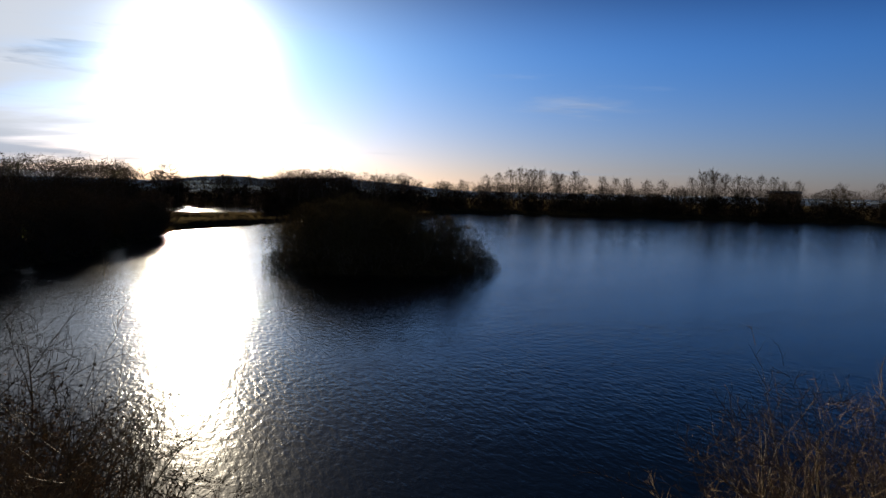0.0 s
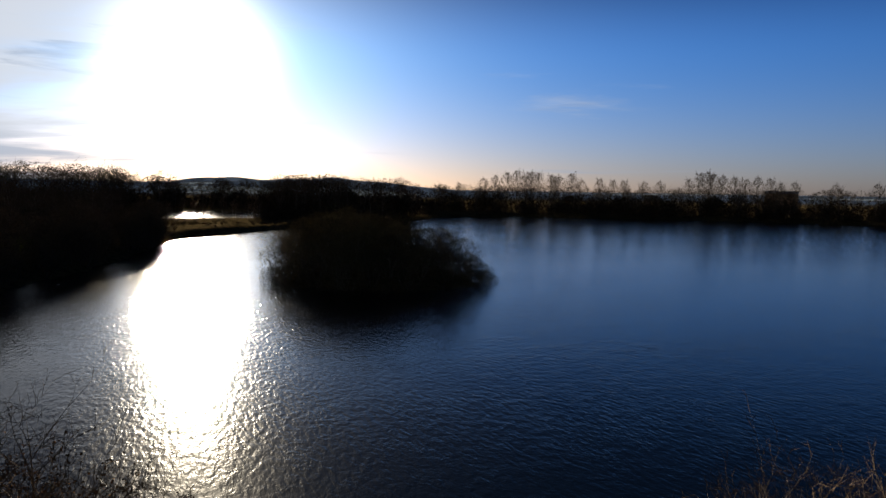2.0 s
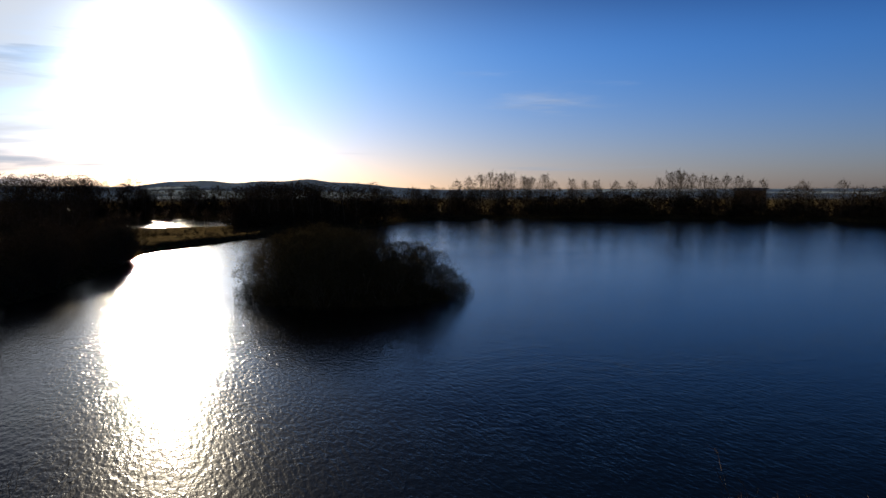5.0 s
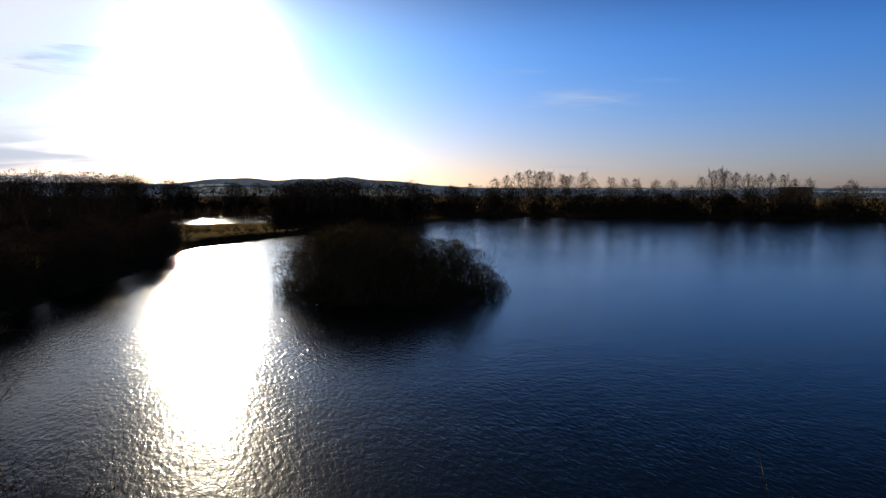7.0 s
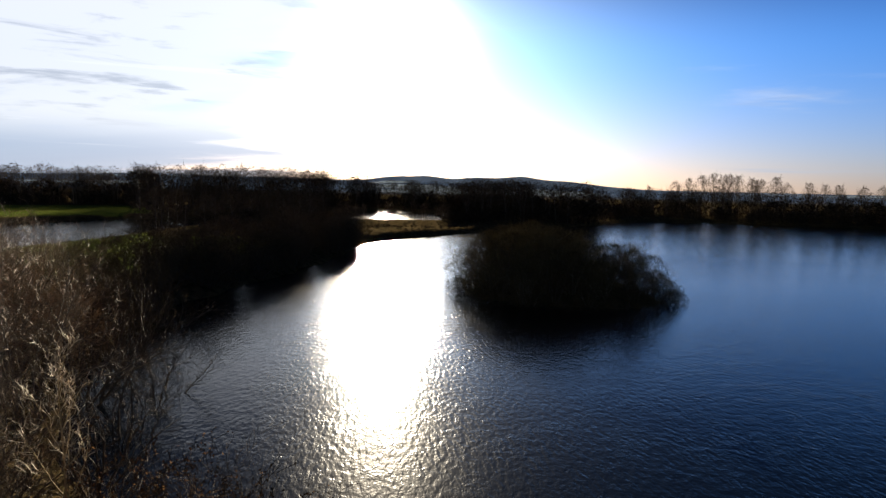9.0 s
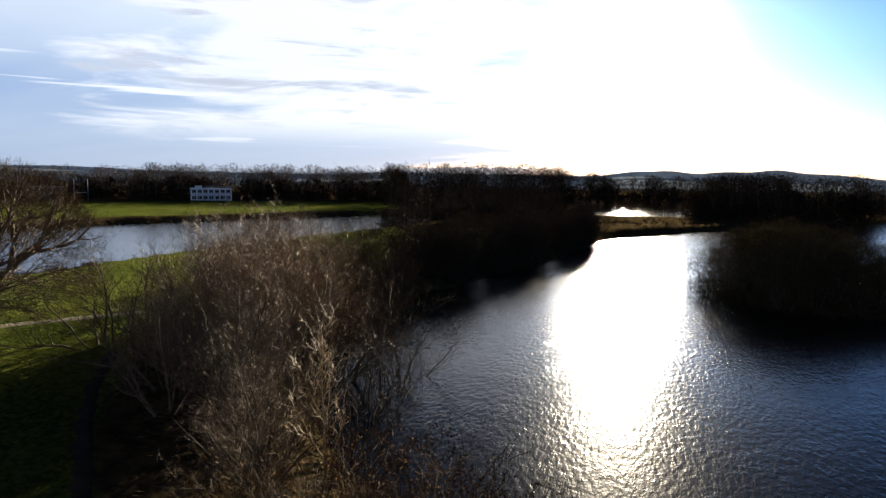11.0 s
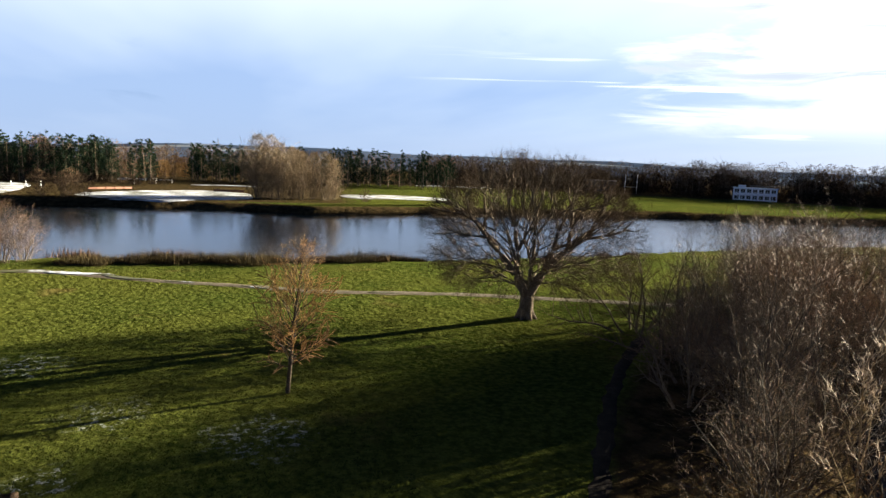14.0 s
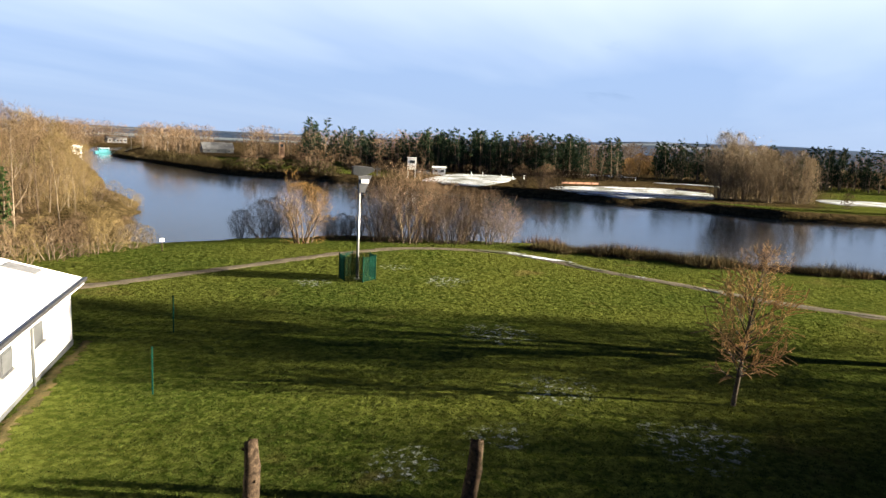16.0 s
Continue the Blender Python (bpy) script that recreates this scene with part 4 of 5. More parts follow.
def young_tree():
    r2 = random.Random(8)
    wood, tw, lv = Wood(), Wood(), Wood()
    trunk, rad = limb(wood, r2, Vector((0, 0, -0.2)), Vector((0, 0, 1)), 7.4, 0.125, 10, 0.025, 0.02, 8, 0.1)
    n = 58
    for k in range(n):
        f = k / (n - 1)
        p, d, i = along(trunk, 0.19 + 0.78 * f)
        L = 0.84 * (0.65 + 2.45 * math.sin(math.pi * (0.16 + 0.80 * f) ** 0.85)) * r2.uniform(0.78, 1.12)
        b, _ = limb(wood, r2, p, spread(d, 62 - 36 * f + r2.uniform(-9, 9), r2, k * 2.4), L, max(0.018, rad[i] * 0.36), 5, 0.09, 0.03, 4, 0.25)
        for m in range(10):
            q, e, _ = along(b, 0.2 + 0.79 * m / 10 + r2.uniform(0, 0.09))
            s, _ = limb(tw, r2, q, spread(e, r2.uniform(30, 60), r2), L * r2.uniform(0.25, 0.5), 0.008, 3, 0.15, 0.02, 3, 0.4)
            for _ in range(230 if f < 0.42 else 130 if f < 0.65 else 24):
                g, h, _ = along(s, r2.random() * 0.98)
                lv.leaf(g, Vector((r2.gauss(0, 1), r2.gauss(0, 1), r2.gauss(-0.5, 0.6))).normalized(), r2.uniform(0.028, 0.048), r2)
    ob = plant("young_tree", "young tree holding dry coppery leaves on the lawn", "tree", wood, tw, BARK_DARK, TWIG_PALE)
    part("leaves", lv.mesh("leaves", LEAF_TAN, False), LEAF_TAN, ob, "dry coppery leaves")
    return ob


sap = young_tree()
sx, sy = at(87.1, 34.4)
sap.matrix_world = Matrix.Translation((sx, sy, ground_z(sx, sy)))

# ---- bushes on the river bank
BANKB = [shrub_meshes(s, 7.0, 6.5, 15, 6, 5, 0.06, 0.009, 24, 0.10, 2, fill=2300, blade=0.016, bend=0.09) for s in (91, 92)]
bankb = [plant("bank_bush", "tall bare russet bush on the river bank", "shrub", a, b, BARK, t, "river bank bushes") for (a, b), t in zip(BANKB, (TWIG_RED, TWIG))]
place(bankb, [(*at(az, d), s) for az, d, s in ((116, 79, 1.08), (114.5, 81, 1.28), (113.4, 79, 1.3), (111.8, 81, 1.1), (110, 80, 1.02), (108.5, 82, 0.98), (107, 81, 0.9),
                                               (105.6, 82, 0.7), (112, 84, 1.05), (109, 85, 0.85), (115.5, 84, 0.9))], rng, (0.95, 1.05))
wil = plant("golden_willow", "bare willow with bright golden shoots by the river", "tree", *shrub_meshes(95, 7.0, 6.6, 9, 8, 7, 0.10, 0.010, 26, 0.14, 2, 0.3, fill=3600, blade=0.014, mid=0.65, bend=0.08), BARK, TWIG_GOLD)
place([wil], [(*at(121.9, 76), 0.98)], rng, (1, 1))
dark = [plant("dark_bush", "small dark bare bush at the water's edge", "shrub", *shrub_meshes(s, 4.2, 4.2, 10, 6, 5, 0.05, 0.008, 30, 0.07, 2, fill=2400, blade=0.02), BARK_DARK, TWIG_DARK, "dark bushes") for s in (97, 98)]
place(dark, [(*at(az, d), s) for az, d, s in ((126.6, 82, 0.8), (125, 81, 1.0), (124, 82, 1.1), (119.4, 79, 0.66), (118.2, 80, 0.68), (117.2, 81, 0.66), (120, 81, 0.6), (118.8, 82, 0.66), (116, 78.4, 0.5), (114.6, 78.8, 0.46), (113, 78.6, 0.52), (111, 79, 0.48), (109, 79.5, 0.44))], rng, (0.95, 1.1))

# ---- wood on the near bank of the river
COPSE = [tree_meshes(s, 14.0, 0.15, 12, 5, 4, 0.13, 0.012, 32, 0.34, 0.08, 2, 5, fill=2800, blade=0.021, width=7.5, low=0.05) for s in (101, 102, 103)]
copse = [plant("copse_tree", "tall bare buff-coloured tree in a riverside copse", "tree", a, b, BARK, t, "copse trees") for (a, b), t in zip(COPSE, (TWIG, TWIG_OLIVE, TWIG))]
place(copse, [(*at(az, d), s) for az, d, s in ((142, 84, 0.95), (144, 88, 1.0), (140.5, 92, 0.92), (139.2, 90, 0.8), (143, 96, 1.0), (141.5, 104, 1.0), (139.8, 104, 0.92),
                                               (138.6, 110, 0.85), (146, 86, 1.0), (148, 92, 1.0), (150, 88, 1.0), (145, 104, 1.0), (138.2, 100, 0.75), (141, 116, 1.0),
                                               (138.8, 124, 0.85), (137.5, 118, 0.62), (143.5, 112, 1.0))], rng, (0.95, 1.05))
low = [plant("bank_scrub", "low brown bare scrub along the bank", "shrub", *shrub_meshes(s, 3.6, 4.0, 10, 4, 3, 0.04, 0.017, 34, 0.04, 1, fill=1300, blade=0.02), BARK, t, "low scrub")
       for s, t in ((105, TWIG), (106, TWIG_OLIVE))]
place(low, [(*at(az, d), s) for az, d, s in ((141.5, 66, 1.0), (139.8, 68, 1.0), (138.4, 69, 0.95), (137, 70.5, 0.9), (135.8, 71.5, 0.85), (134.4, 73, 0.75), (133.4, 74.5, 0.6), (143, 65, 1.1), (140.5, 72, 1.0), (142, 71, 1.1), (138, 74, 1.0), (136.2, 76, 0.95), (134.8, 77, 0.8),
                                             (136.5, 84, 1.0), (135, 86, 0.9), (137.5, 90, 1.1), (134.6, 118, 0.9), (135.6, 124, 1.0), (136.6, 112, 1.1), (134, 126, 0.7), (136.8, 132, 1.0),
                                             (137.8, 140, 1.1), (145, 66, 1.0))], rng, (0.9, 1.1))
ivy_wood, ivy_nd = pine_meshes(107, 9.0, 60, 6, 0.05, 0.13)
ivy = plant("ivy_tree", "ivy-clad tree, dark green from the ground up", "tree", ivy_wood, ivy_nd, BARK, IVY)
place([ivy], [(*at(142.6, 82), 0.8)], rng, (1, 1))

# ---- reeds along the near bank
reeds = [thing("reed_clump", "clump of dead brown reeds at the water's edge", "reeds", "reeds on the bank") for _ in range(3)]
for k, ob in enumerate(reeds):
    part("stalk_mass", tuft_meshes(111 + k, 1.8, 650, 3.6, 0.06).mesh("stalk_mass", REED, False), REED, ob)
line = []
for k in range(64):
    f = k / 63
    az = 104 - 44 * f
    if f > 0.62 and k % 3:
        continue
    d = 86.5 + 0.9 * math.sin(k * 1.7) - (3.0 * math.sin(math.pi * min(f / 0.6, 1))) + max(0.0, f - 0.55) * 28
    line.append((*at(az, d), (1.0 + 0.55 * math.sin(k * 0.9) * math.sin(k * 0.37)) if f < 0.6 else 0.7))
place(reeds, line, rng, (0.65, 1.2), 0.2)

bramble = [thing("bramble_clump", "low brown tangle of dead growth on the bank", "shrub", "bank brambles") for _ in range(3)]
for k, ob in enumerate(bramble):
    mat = (REED, SCRUB, SCRUB)[k]
    part("stalk_mass", tuft_meshes(115 + k, 1.1, 1500, 3.6, 0.035, 70).mesh("stalk_mass", mat, False), mat, ob)
place(bramble, [(*at(102.8 - 0.92 * k - (0.9 if k > 8 else 0), 78.8 + 0.9 * math.sin(k * 2.3) + max(0, k - 16) * 0.35), 0.55 + 0.75 * math.sin(k * 1.3) ** 2) for k in range(29) if k % 6 != 4], rng, (0.7, 1.25), 0.1)

# ---- the far side of the river
def far_bush(seed):
    """A bush far off: a few stems and a haze of twigs."""
    r2 = random.Random(seed)
    wood, tw = Wood(), Wood()
    for k in range(3):
        limb(wood, r2, Vector((0, 0, -0.2)), spread(Vector((0, 0, 1)), r2.uniform(5, 35), r2), 2.6, 0.07, 2, 0.1, 0.02, 3)
    tw.fill(r2, 3.0, 4.6, 130, 0.9, 0.17, 0.0, 0.8, 0.35)
    return wood, tw


def far_tree(seed, height, width, count, low=0.02, mid=0.5):
    """A bare tree far off: trunk, limbs and a haze of twigs."""
    r2 = random.Random(seed)
    wood, tw = Wood(), Wood()
    trunk, _ = limb(wood, r2, Vector((0, 0, -0.3)), Vector((0, 0, 1)), height * 0.9, height * 0.014, 4, 0.04, 0.02, 4)
    for k in range(5):
        p, d, _ = along(trunk, r2.uniform(0.2, 0.9))
        limb(wood, r2, p, spread(d, r2.uniform(25, 50), r2), height * r2.uniform(0.25, 0.42), height * 0.006, 2, 0.1, 0.06, 3)
    tw.fill(r2, height, width, count, height * 0.10, height * 0.011, low, 0.8, mid)
    return wood, tw


FAR_BUSH = [fused(*far_bush(s)) for s in (121, 122, 123)]


def varied(spots, lo, hi):
    return [(x, y, s * rng.uniform(lo, hi)) for x, y, s in spots]


def edge_line(poly, i0, i1, step, inset, size=(0.5, 1.1)):
    """Spots along a stretch of a bank, on the land side."""
    out = []
    for a, b in zip(poly[i0:i1], poly[i0 + 1:i1 + 1]):
        a, b = Vector((*a, 0)), Vector((*b, 0))
        side = Vector(((b - a).y, -(b - a).x, 0)).normalized()
        for k in range(max(1, int((b - a).length / step))):
            p = a.lerp(b, (k + rng.random()) / max(1, (b - a).length / step))
            q = p + side * (inset + rng.uniform(-1, 1))
            if ground_z(q.x, q.y) < 0.2:
                q = p - side * inset
            out.append((q.x, q.y, rng.uniform(*size)))
    return out


merged("far_bank_scrub", "dark scrub along the far bank of the river", "scrub", FAR_BUSH, edge_line(RIVER, 24, 27, 0.9, 1.2, (0.10, 0.24)) + edge_line(RIVER, 27, 33, 1.1, 1.6, (0.22, 0.48)) + edge_line(RIVER, 20, 23, 1.6, 3.0, (0.3, 0.6)) + edge_line(RIVER, 22, 24, 1.4, 4.0, (0.6, 1.3)), [BARK_DARK, SCRUB], rng)
# backlight is in the near-black colour; low growth is added to darken the pool bank
merged("far_shore_scrub", "bushes along the far shore of the lake, darkened as if backlit", "scrub", FAR_BUSH, edge_line(LAKE, 5, 11, 2.0, 4.5, (0.5, 1.2)) + edge_line(LAKE, 11, 15, 3.0, 4.0, (0.2, 0.45)) + varied(strew(150, 11, 25, 178, 238, 0.26), 0.6, 1.3), [BARK_SHADED, TWIG_SHADED], rng)
POPLAR = [shrub_meshes(s, 17.0, 7.5, 9, 7, 4, 0.14, 0.03, 13, 0.07, 1, 0.1, 0.12, fill=2400, blade=0.05, mid=0.5) for s in (131, 132)]
poplar = [plant("poplar_tree", "tall bare fastigiate poplar with pale twigs", "tree", a, b, BARK, TWIG_PALE, "poplar clump") for a, b in POPLAR]
place(poplar, [(*at(az, d), s) for az, d, s in ((89.6, 192, 1.0), (88.6, 196, 1.02), (87.9, 190, 0.9), (87, 196, 0.85), (86.2, 192, 0.82), (85.3, 198, 0.8), (84.4, 195, 0.82), (83.7, 199, 0.72),
                                                (89, 200, 0.9), (86.6, 202, 0.85))], rng, (0.95, 1.05))
small = [plant("round_bush", "small round bare bush on the far bank", "shrub", *shrub_meshes(s, 4.0, 4.0, 8, 3, 3, 0.05, 0.03, 36, 0.05, 1, fill=700, blade=0.06), BARK, TWIG, "far bank bushes") for s in (135, 136)]
place(small, [(*at(az, d), s) for az, d, s in ((81.2, 190, 1.0), (103, 186, 1.7), (104.5, 190, 1.6), (101.8, 188, 1.5), (102.6, 193, 1.7), (74.5, 190, 1.9), (73, 194, 2.1), (120, 212, 1.5), (118, 216, 1.5),
                                               (122, 215, 1.6), (124, 220, 1.6), (126, 228, 1.5), (116, 214, 1.4), (121, 225, 2.0), (64, 206, 1.1), (66, 208, 1.2), (62.5, 206, 0.9), (67.5, 206, 1.3))],
      rng, (0.9, 1.1))
PINES = [fused(*pine_meshes(s, 16.0, 24, 6, b_, w_, 0.054)) for s, b_, w_ in ((141, 0.10, 0.27), (142, 0.24, 0.24), (143, 0.06, 0.30), (144, 0.16, 0.33))]
merged("pine_wood", "belt of dark green pines beyond the river", "pine trees", PINES,
       [(x, y, s * rng.uniform(0.58, 1.10)) for x, y, s in strew(230, 99.5, 112.5, 262, 310, 0.96) + strew(40, 112, 117.5, 268, 310, 0.85) + strew(12, 97, 99, 270, 300, 0.9) + strew(170, 74, 94.5, 292, 328, 0.92) + strew(26, 118.2, 121.8, 306, 320, 1.08)], [BARK, NEEDLES], rng)
larch = plant("golden_larch", "golden bare-twigged tree among dark pines", "tree", *tree_meshes(145, 10.0, 0.1, 16, 3, 3, 0.16, 0.04, 45, 0.40, 0.03, 1, 5, fill=2600, blade=0.06, width=9.0, low=0.1), BARK, TWIG_GOLD)
place([larch], [(*at(95.6, 318), 1.0), (*at(94.9, 322), 0.95), (*at(96.4, 324), 0.8)], rng, (0.95, 1.05))

# ---- far woods all round
FARWOOD = [fused(*far_tree(s, 14.0, w_, 280, 0.0, m_)) for s, w_, m_ in ((151, 11.0, 0.6), (152, 13.0, 0.55), (153, 9.0, 0.65), (154, 12.0, 0.5), (155, 10.0, 0.7))]


def off_pool(x, y):
    return bank(np.array([x]), np.array([y]), POOL)[0] > 5


def clear_view(x, y):
    """Leaves the boathouse and the tower open to the river."""
    az, d = math.degrees(math.atan2(-x, y)), math.hypot(x, y)
    return not ((126.2 < az < 129.9 and d < 388) or (122.7 < az < 124.5 and d < 356))


# one set of trees; towards the sun their twigs are darkened for backlight
merged("far_wood", "bare winter woodland beyond the lake, twigs darkened as if backlit", "woodland", FARWOOD,
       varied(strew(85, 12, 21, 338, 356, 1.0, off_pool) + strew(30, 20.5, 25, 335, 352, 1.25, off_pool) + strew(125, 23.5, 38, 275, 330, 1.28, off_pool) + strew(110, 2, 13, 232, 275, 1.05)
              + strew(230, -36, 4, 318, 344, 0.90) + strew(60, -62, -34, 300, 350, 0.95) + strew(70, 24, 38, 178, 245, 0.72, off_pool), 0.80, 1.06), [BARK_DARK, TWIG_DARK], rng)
# the same trees with lighter twigs, the paleness standing in for haze
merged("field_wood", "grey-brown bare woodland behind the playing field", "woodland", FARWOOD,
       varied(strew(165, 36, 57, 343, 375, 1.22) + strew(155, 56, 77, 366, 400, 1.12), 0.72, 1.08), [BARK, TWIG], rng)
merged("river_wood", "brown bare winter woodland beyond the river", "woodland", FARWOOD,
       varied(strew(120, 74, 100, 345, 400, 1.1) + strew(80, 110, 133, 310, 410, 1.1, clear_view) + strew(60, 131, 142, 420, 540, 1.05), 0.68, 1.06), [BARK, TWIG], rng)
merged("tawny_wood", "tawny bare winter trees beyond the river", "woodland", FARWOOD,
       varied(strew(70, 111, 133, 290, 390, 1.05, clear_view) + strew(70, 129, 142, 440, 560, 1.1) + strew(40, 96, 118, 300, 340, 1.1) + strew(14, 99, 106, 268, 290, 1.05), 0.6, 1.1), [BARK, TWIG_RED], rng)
# the thicket's shade is put into its near-black colour
merged("understory", "thicket under the distant woods, coloured near black for shade", "scrub", FAR_BUSH,
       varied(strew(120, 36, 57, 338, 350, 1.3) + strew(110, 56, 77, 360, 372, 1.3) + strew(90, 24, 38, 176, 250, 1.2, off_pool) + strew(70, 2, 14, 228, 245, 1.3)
              + strew(150, -36, 4, 312, 322, 1.4) + strew(120, -38, 4, 324, 340, 2.5) + strew(50, 2, 14, 246, 262, 2.4) + strew(80, 36, 57, 352, 372, 3.0) + strew(80, 56, 77, 376, 396, 2.8) + strew(40, 21, 38, 338, 350, 3.0, off_pool) + strew(30, 12, 21, 340, 352, 2.4, off_pool) + strew(60, 14, 24, 330, 345, 1.3, off_pool) + strew(45, 112, 119, 240, 290, 1.2) + strew(40, 119, 131, 300, 360, 0.7, clear_view) + strew(60, 96, 110, 256, 268, 0.9), 0.6, 1.3), [BARK_SHADED, TWIG_SHADED], rng)
row = [plant("poolside_tree", "thin bare tree between the lake and a pool", "tree", *far_tree(s, 9.0, 4.5, 160, 0.35, 0.6), BARK, TWIG, "poolside trees") for s in (171, 172)]
place(row, [(*at(14 + 0.6 * k + rng.uniform(-0.3, 0.3), 240 + rng.uniform(-4, 4)), 0.8) for k in range(16)], rng, (0.7, 1.1))
TALL = [tree_meshes(s, 19.0, 0.30, 9, 3, 3, 0.22, 0.045, 30, 0.34, 0.07, 1, 5, fill=700, blade=0.09, width=9.0, low=0.25) for s in (161, 162)]
tall = [plant("skyline_tree", "tall bare tree standing above the far woods", "tree", a, b, BARK_DARK, TWIG_DARK, "skyline trees") for a, b in TALL]
place(tall, [(*at(az, 335), s) for az, s in ((-3.4, 0.85), (-5.3, 1.0), (-6.1, 1.02), (-6.9, 0.98), (-7.8, 1.0), (-8.8, 1.0), (-9.5, 0.95), (-10.4, 0.95), (-12.6, 0.86), (-13.6, 0.88),
                                             (-20.0, 1.02), (-20.5, 1.05), (-21.0, 1.0), (-21.6, 1.0), (-24, 0.9), (-24.8, 0.92), (-25.5, 0.85), (-16, 0.8), (-17, 0.82), (-29, 0.8), (-31.5, 0.82), (-4.4, 0.9), (-7.3, 1.0), (-9.1, 0.95), (-11.2, 0.85), (-14.4, 0.8), (-22.4, 0.9), (-23.2, 0.86), (-26.4, 0.82), (-1.5, 0.75), (-19.2, 0.85))],
      rng, (0.95, 1.05))


# ---------------------------------------------------------------- path and snow
def ribbon(line, width, lift, seed, rough=0.25):
    """A strip laid on the ground along a line."""
    r2 = random.Random(seed)
    pts = [Vector((*p, 0)) for p in line]
    fine = []
    for k in range(len(pts) - 1):
        p0, p1, p2, p3 = pts[max(k - 1, 0)], pts[k], pts[k + 1], pts[min(k + 2, len(pts) - 1)]
        for j in range(8):
            s = j / 8
            fine.append(0.5 * (2 * p1 + (p2 - p0) * s + (2 * p0 - 5 * p1 + 4 * p2 - p3) * s * s + (3 * p1 - p0 - 3 * p2 + p3) * s ** 3))
    fine.append(pts[-1])
    verts, faces = [], []
    for k, p in enumerate(fine):
        d = (fine[min(k + 1, len(fine) - 1)] - fine[max(k - 1, 0)]).normalized()
        n = Vector((-d.y, d.x, 0))
        for j in range(5):
            q = p + n * ((j - 2) / 4 * width + (r2.uniform(-rough, rough) if j in (0, 4) else 0))
            verts.append((q.x, q.y, ground_z(q.x, q.y) + (lift if 0 < j < 4 else -0.02)))
        if k:
            a, b = (k - 1) * 5, k * 5
            faces += [(a + j, b + j, b + j + 1, a + j + 1) for j in range(4)]
    return verts, faces


WALKWAY = [(-10, -52), (-24, -48), (-37.3, -41.6), (-43.4, -39.5), (-53.8, -36.1), (-60.1, -33.9), (-67.6, -30), (-71.5, -23.5), (-71.5, -17.2), (-67, -8), (-64.2, -1.5),
           (-61, 6), (-58.3, 17.5), (-54, 33), (-50.5, 47), (-54, 62)]
tagged(new("footpath", mesh_of("footpath", *ribbon(WALKWAY, 1.8, 0.04, 3), GRAVEL, True)), "pale gravel footpath curving across the meadow", "path", kind="structure")


TRACK = [at(58.6, 50), at(60.0, 42), at(60.8, 34), at(61.0, 27), at(60.6, 21), at(59.5, 16)]
tagged(new("dirt_track", mesh_of("dirt_track", *ribbon(TRACK, 0.9, 0.035, 6, 0.2), MUD, True)), "narrow muddy track along the edge of the scrub", "path", kind="structure")


def snow_sheet(name, label, cx, cy, rx, ry, turn, seed, lift=0.07, bite=0.35, mat=None):
    """An uneven sheet of old snow on the ground."""
    r2 = random.Random(seed)
    n, rings = 40, 12
    wav = [(r2.uniform(0, 6.28), r2.uniform(0.2, 1.0) / (k + 1)) for k in range(7)]
    verts, faces = [(cx, cy, ground_z(cx, cy) + lift)], []
    for i in range(1, rings + 1):
        for k in range(n):
            a = 2 * math.pi * k / n
            e = 1 + bite * sum(h * math.sin((j + 2) * a + ph) for j, (ph, h) in enumerate(wav))
            u, v = rx * e * math.cos(a) * i / rings, ry * e * math.sin(a) * i / rings
            x, y = cx + u * math.cos(turn) - v * math.sin(turn), cy + u * math.sin(turn) + v * math.cos(turn)
            while ground_z(x, y) < 1.1:                                   # stays off the bank
                x, y = cx + (x - cx) * 0.95, cy + (y - cy) * 0.95
            verts.append((x, y, max(ground_z(x, y), 0.02) + (lift if i < rings else -0.03)))
    faces += [(0, 1 + k, 1 + (k + 1) % n) for k in range(n)]
    for i in range(rings - 1):
        a, b = 1 + i * n, 1 + (i + 1) * n
        faces += [(a + k, b + k, b + (k + 1) % n, a + (k + 1) % n) for k in range(n)]
    return tagged(new(name, mesh_of(name, verts, faces, mat or SNOW, True)), label, "snow", "snow patches")


for az, d, rx, ry, turn, sd in ((95.6, 200, 19, 27, 1.67, 1), (108.6, 222, 14, 33, 1.9, 2), (79, 217, 15, 14, 1.4, 3), (98.5, 300, 14, 8, 1.7, 4), (92, 262, 12, 3, 1.6, 5), (74, 330, 20, 6, 1.3, 6),
                                (93.5, 206, 10, 5, 1.6, 12)):
    snow_sheet("snow_patch", "thin old snow lying on a far lawn", *at(az, d), rx, ry, turn, sd, 0.16, 0.22)
for x, y, rx, ry, turn, sd in ((-72.0, -20.6, 2.6, 0.75, 1.7, 7), (-71.0, -15.6, 2.6, 0.7, 1.35, 8), (-68.6, -11.0, 2.4, 0.5, 1.1, 9), (-66.2, -6.2, 1.6, 0.16, 1.2, 10), (-63.0, 0.4, 1.2, 0.13, 1.1, 11),
                               (-59.6, 11.0, 1.4, 0.14, 1.3, 15)):
    snow_sheet("snow_patch", "strip of trodden snow by the footpath", x, y, rx, ry, turn, sd, 0.07, 0.3, THIN_SNOW)


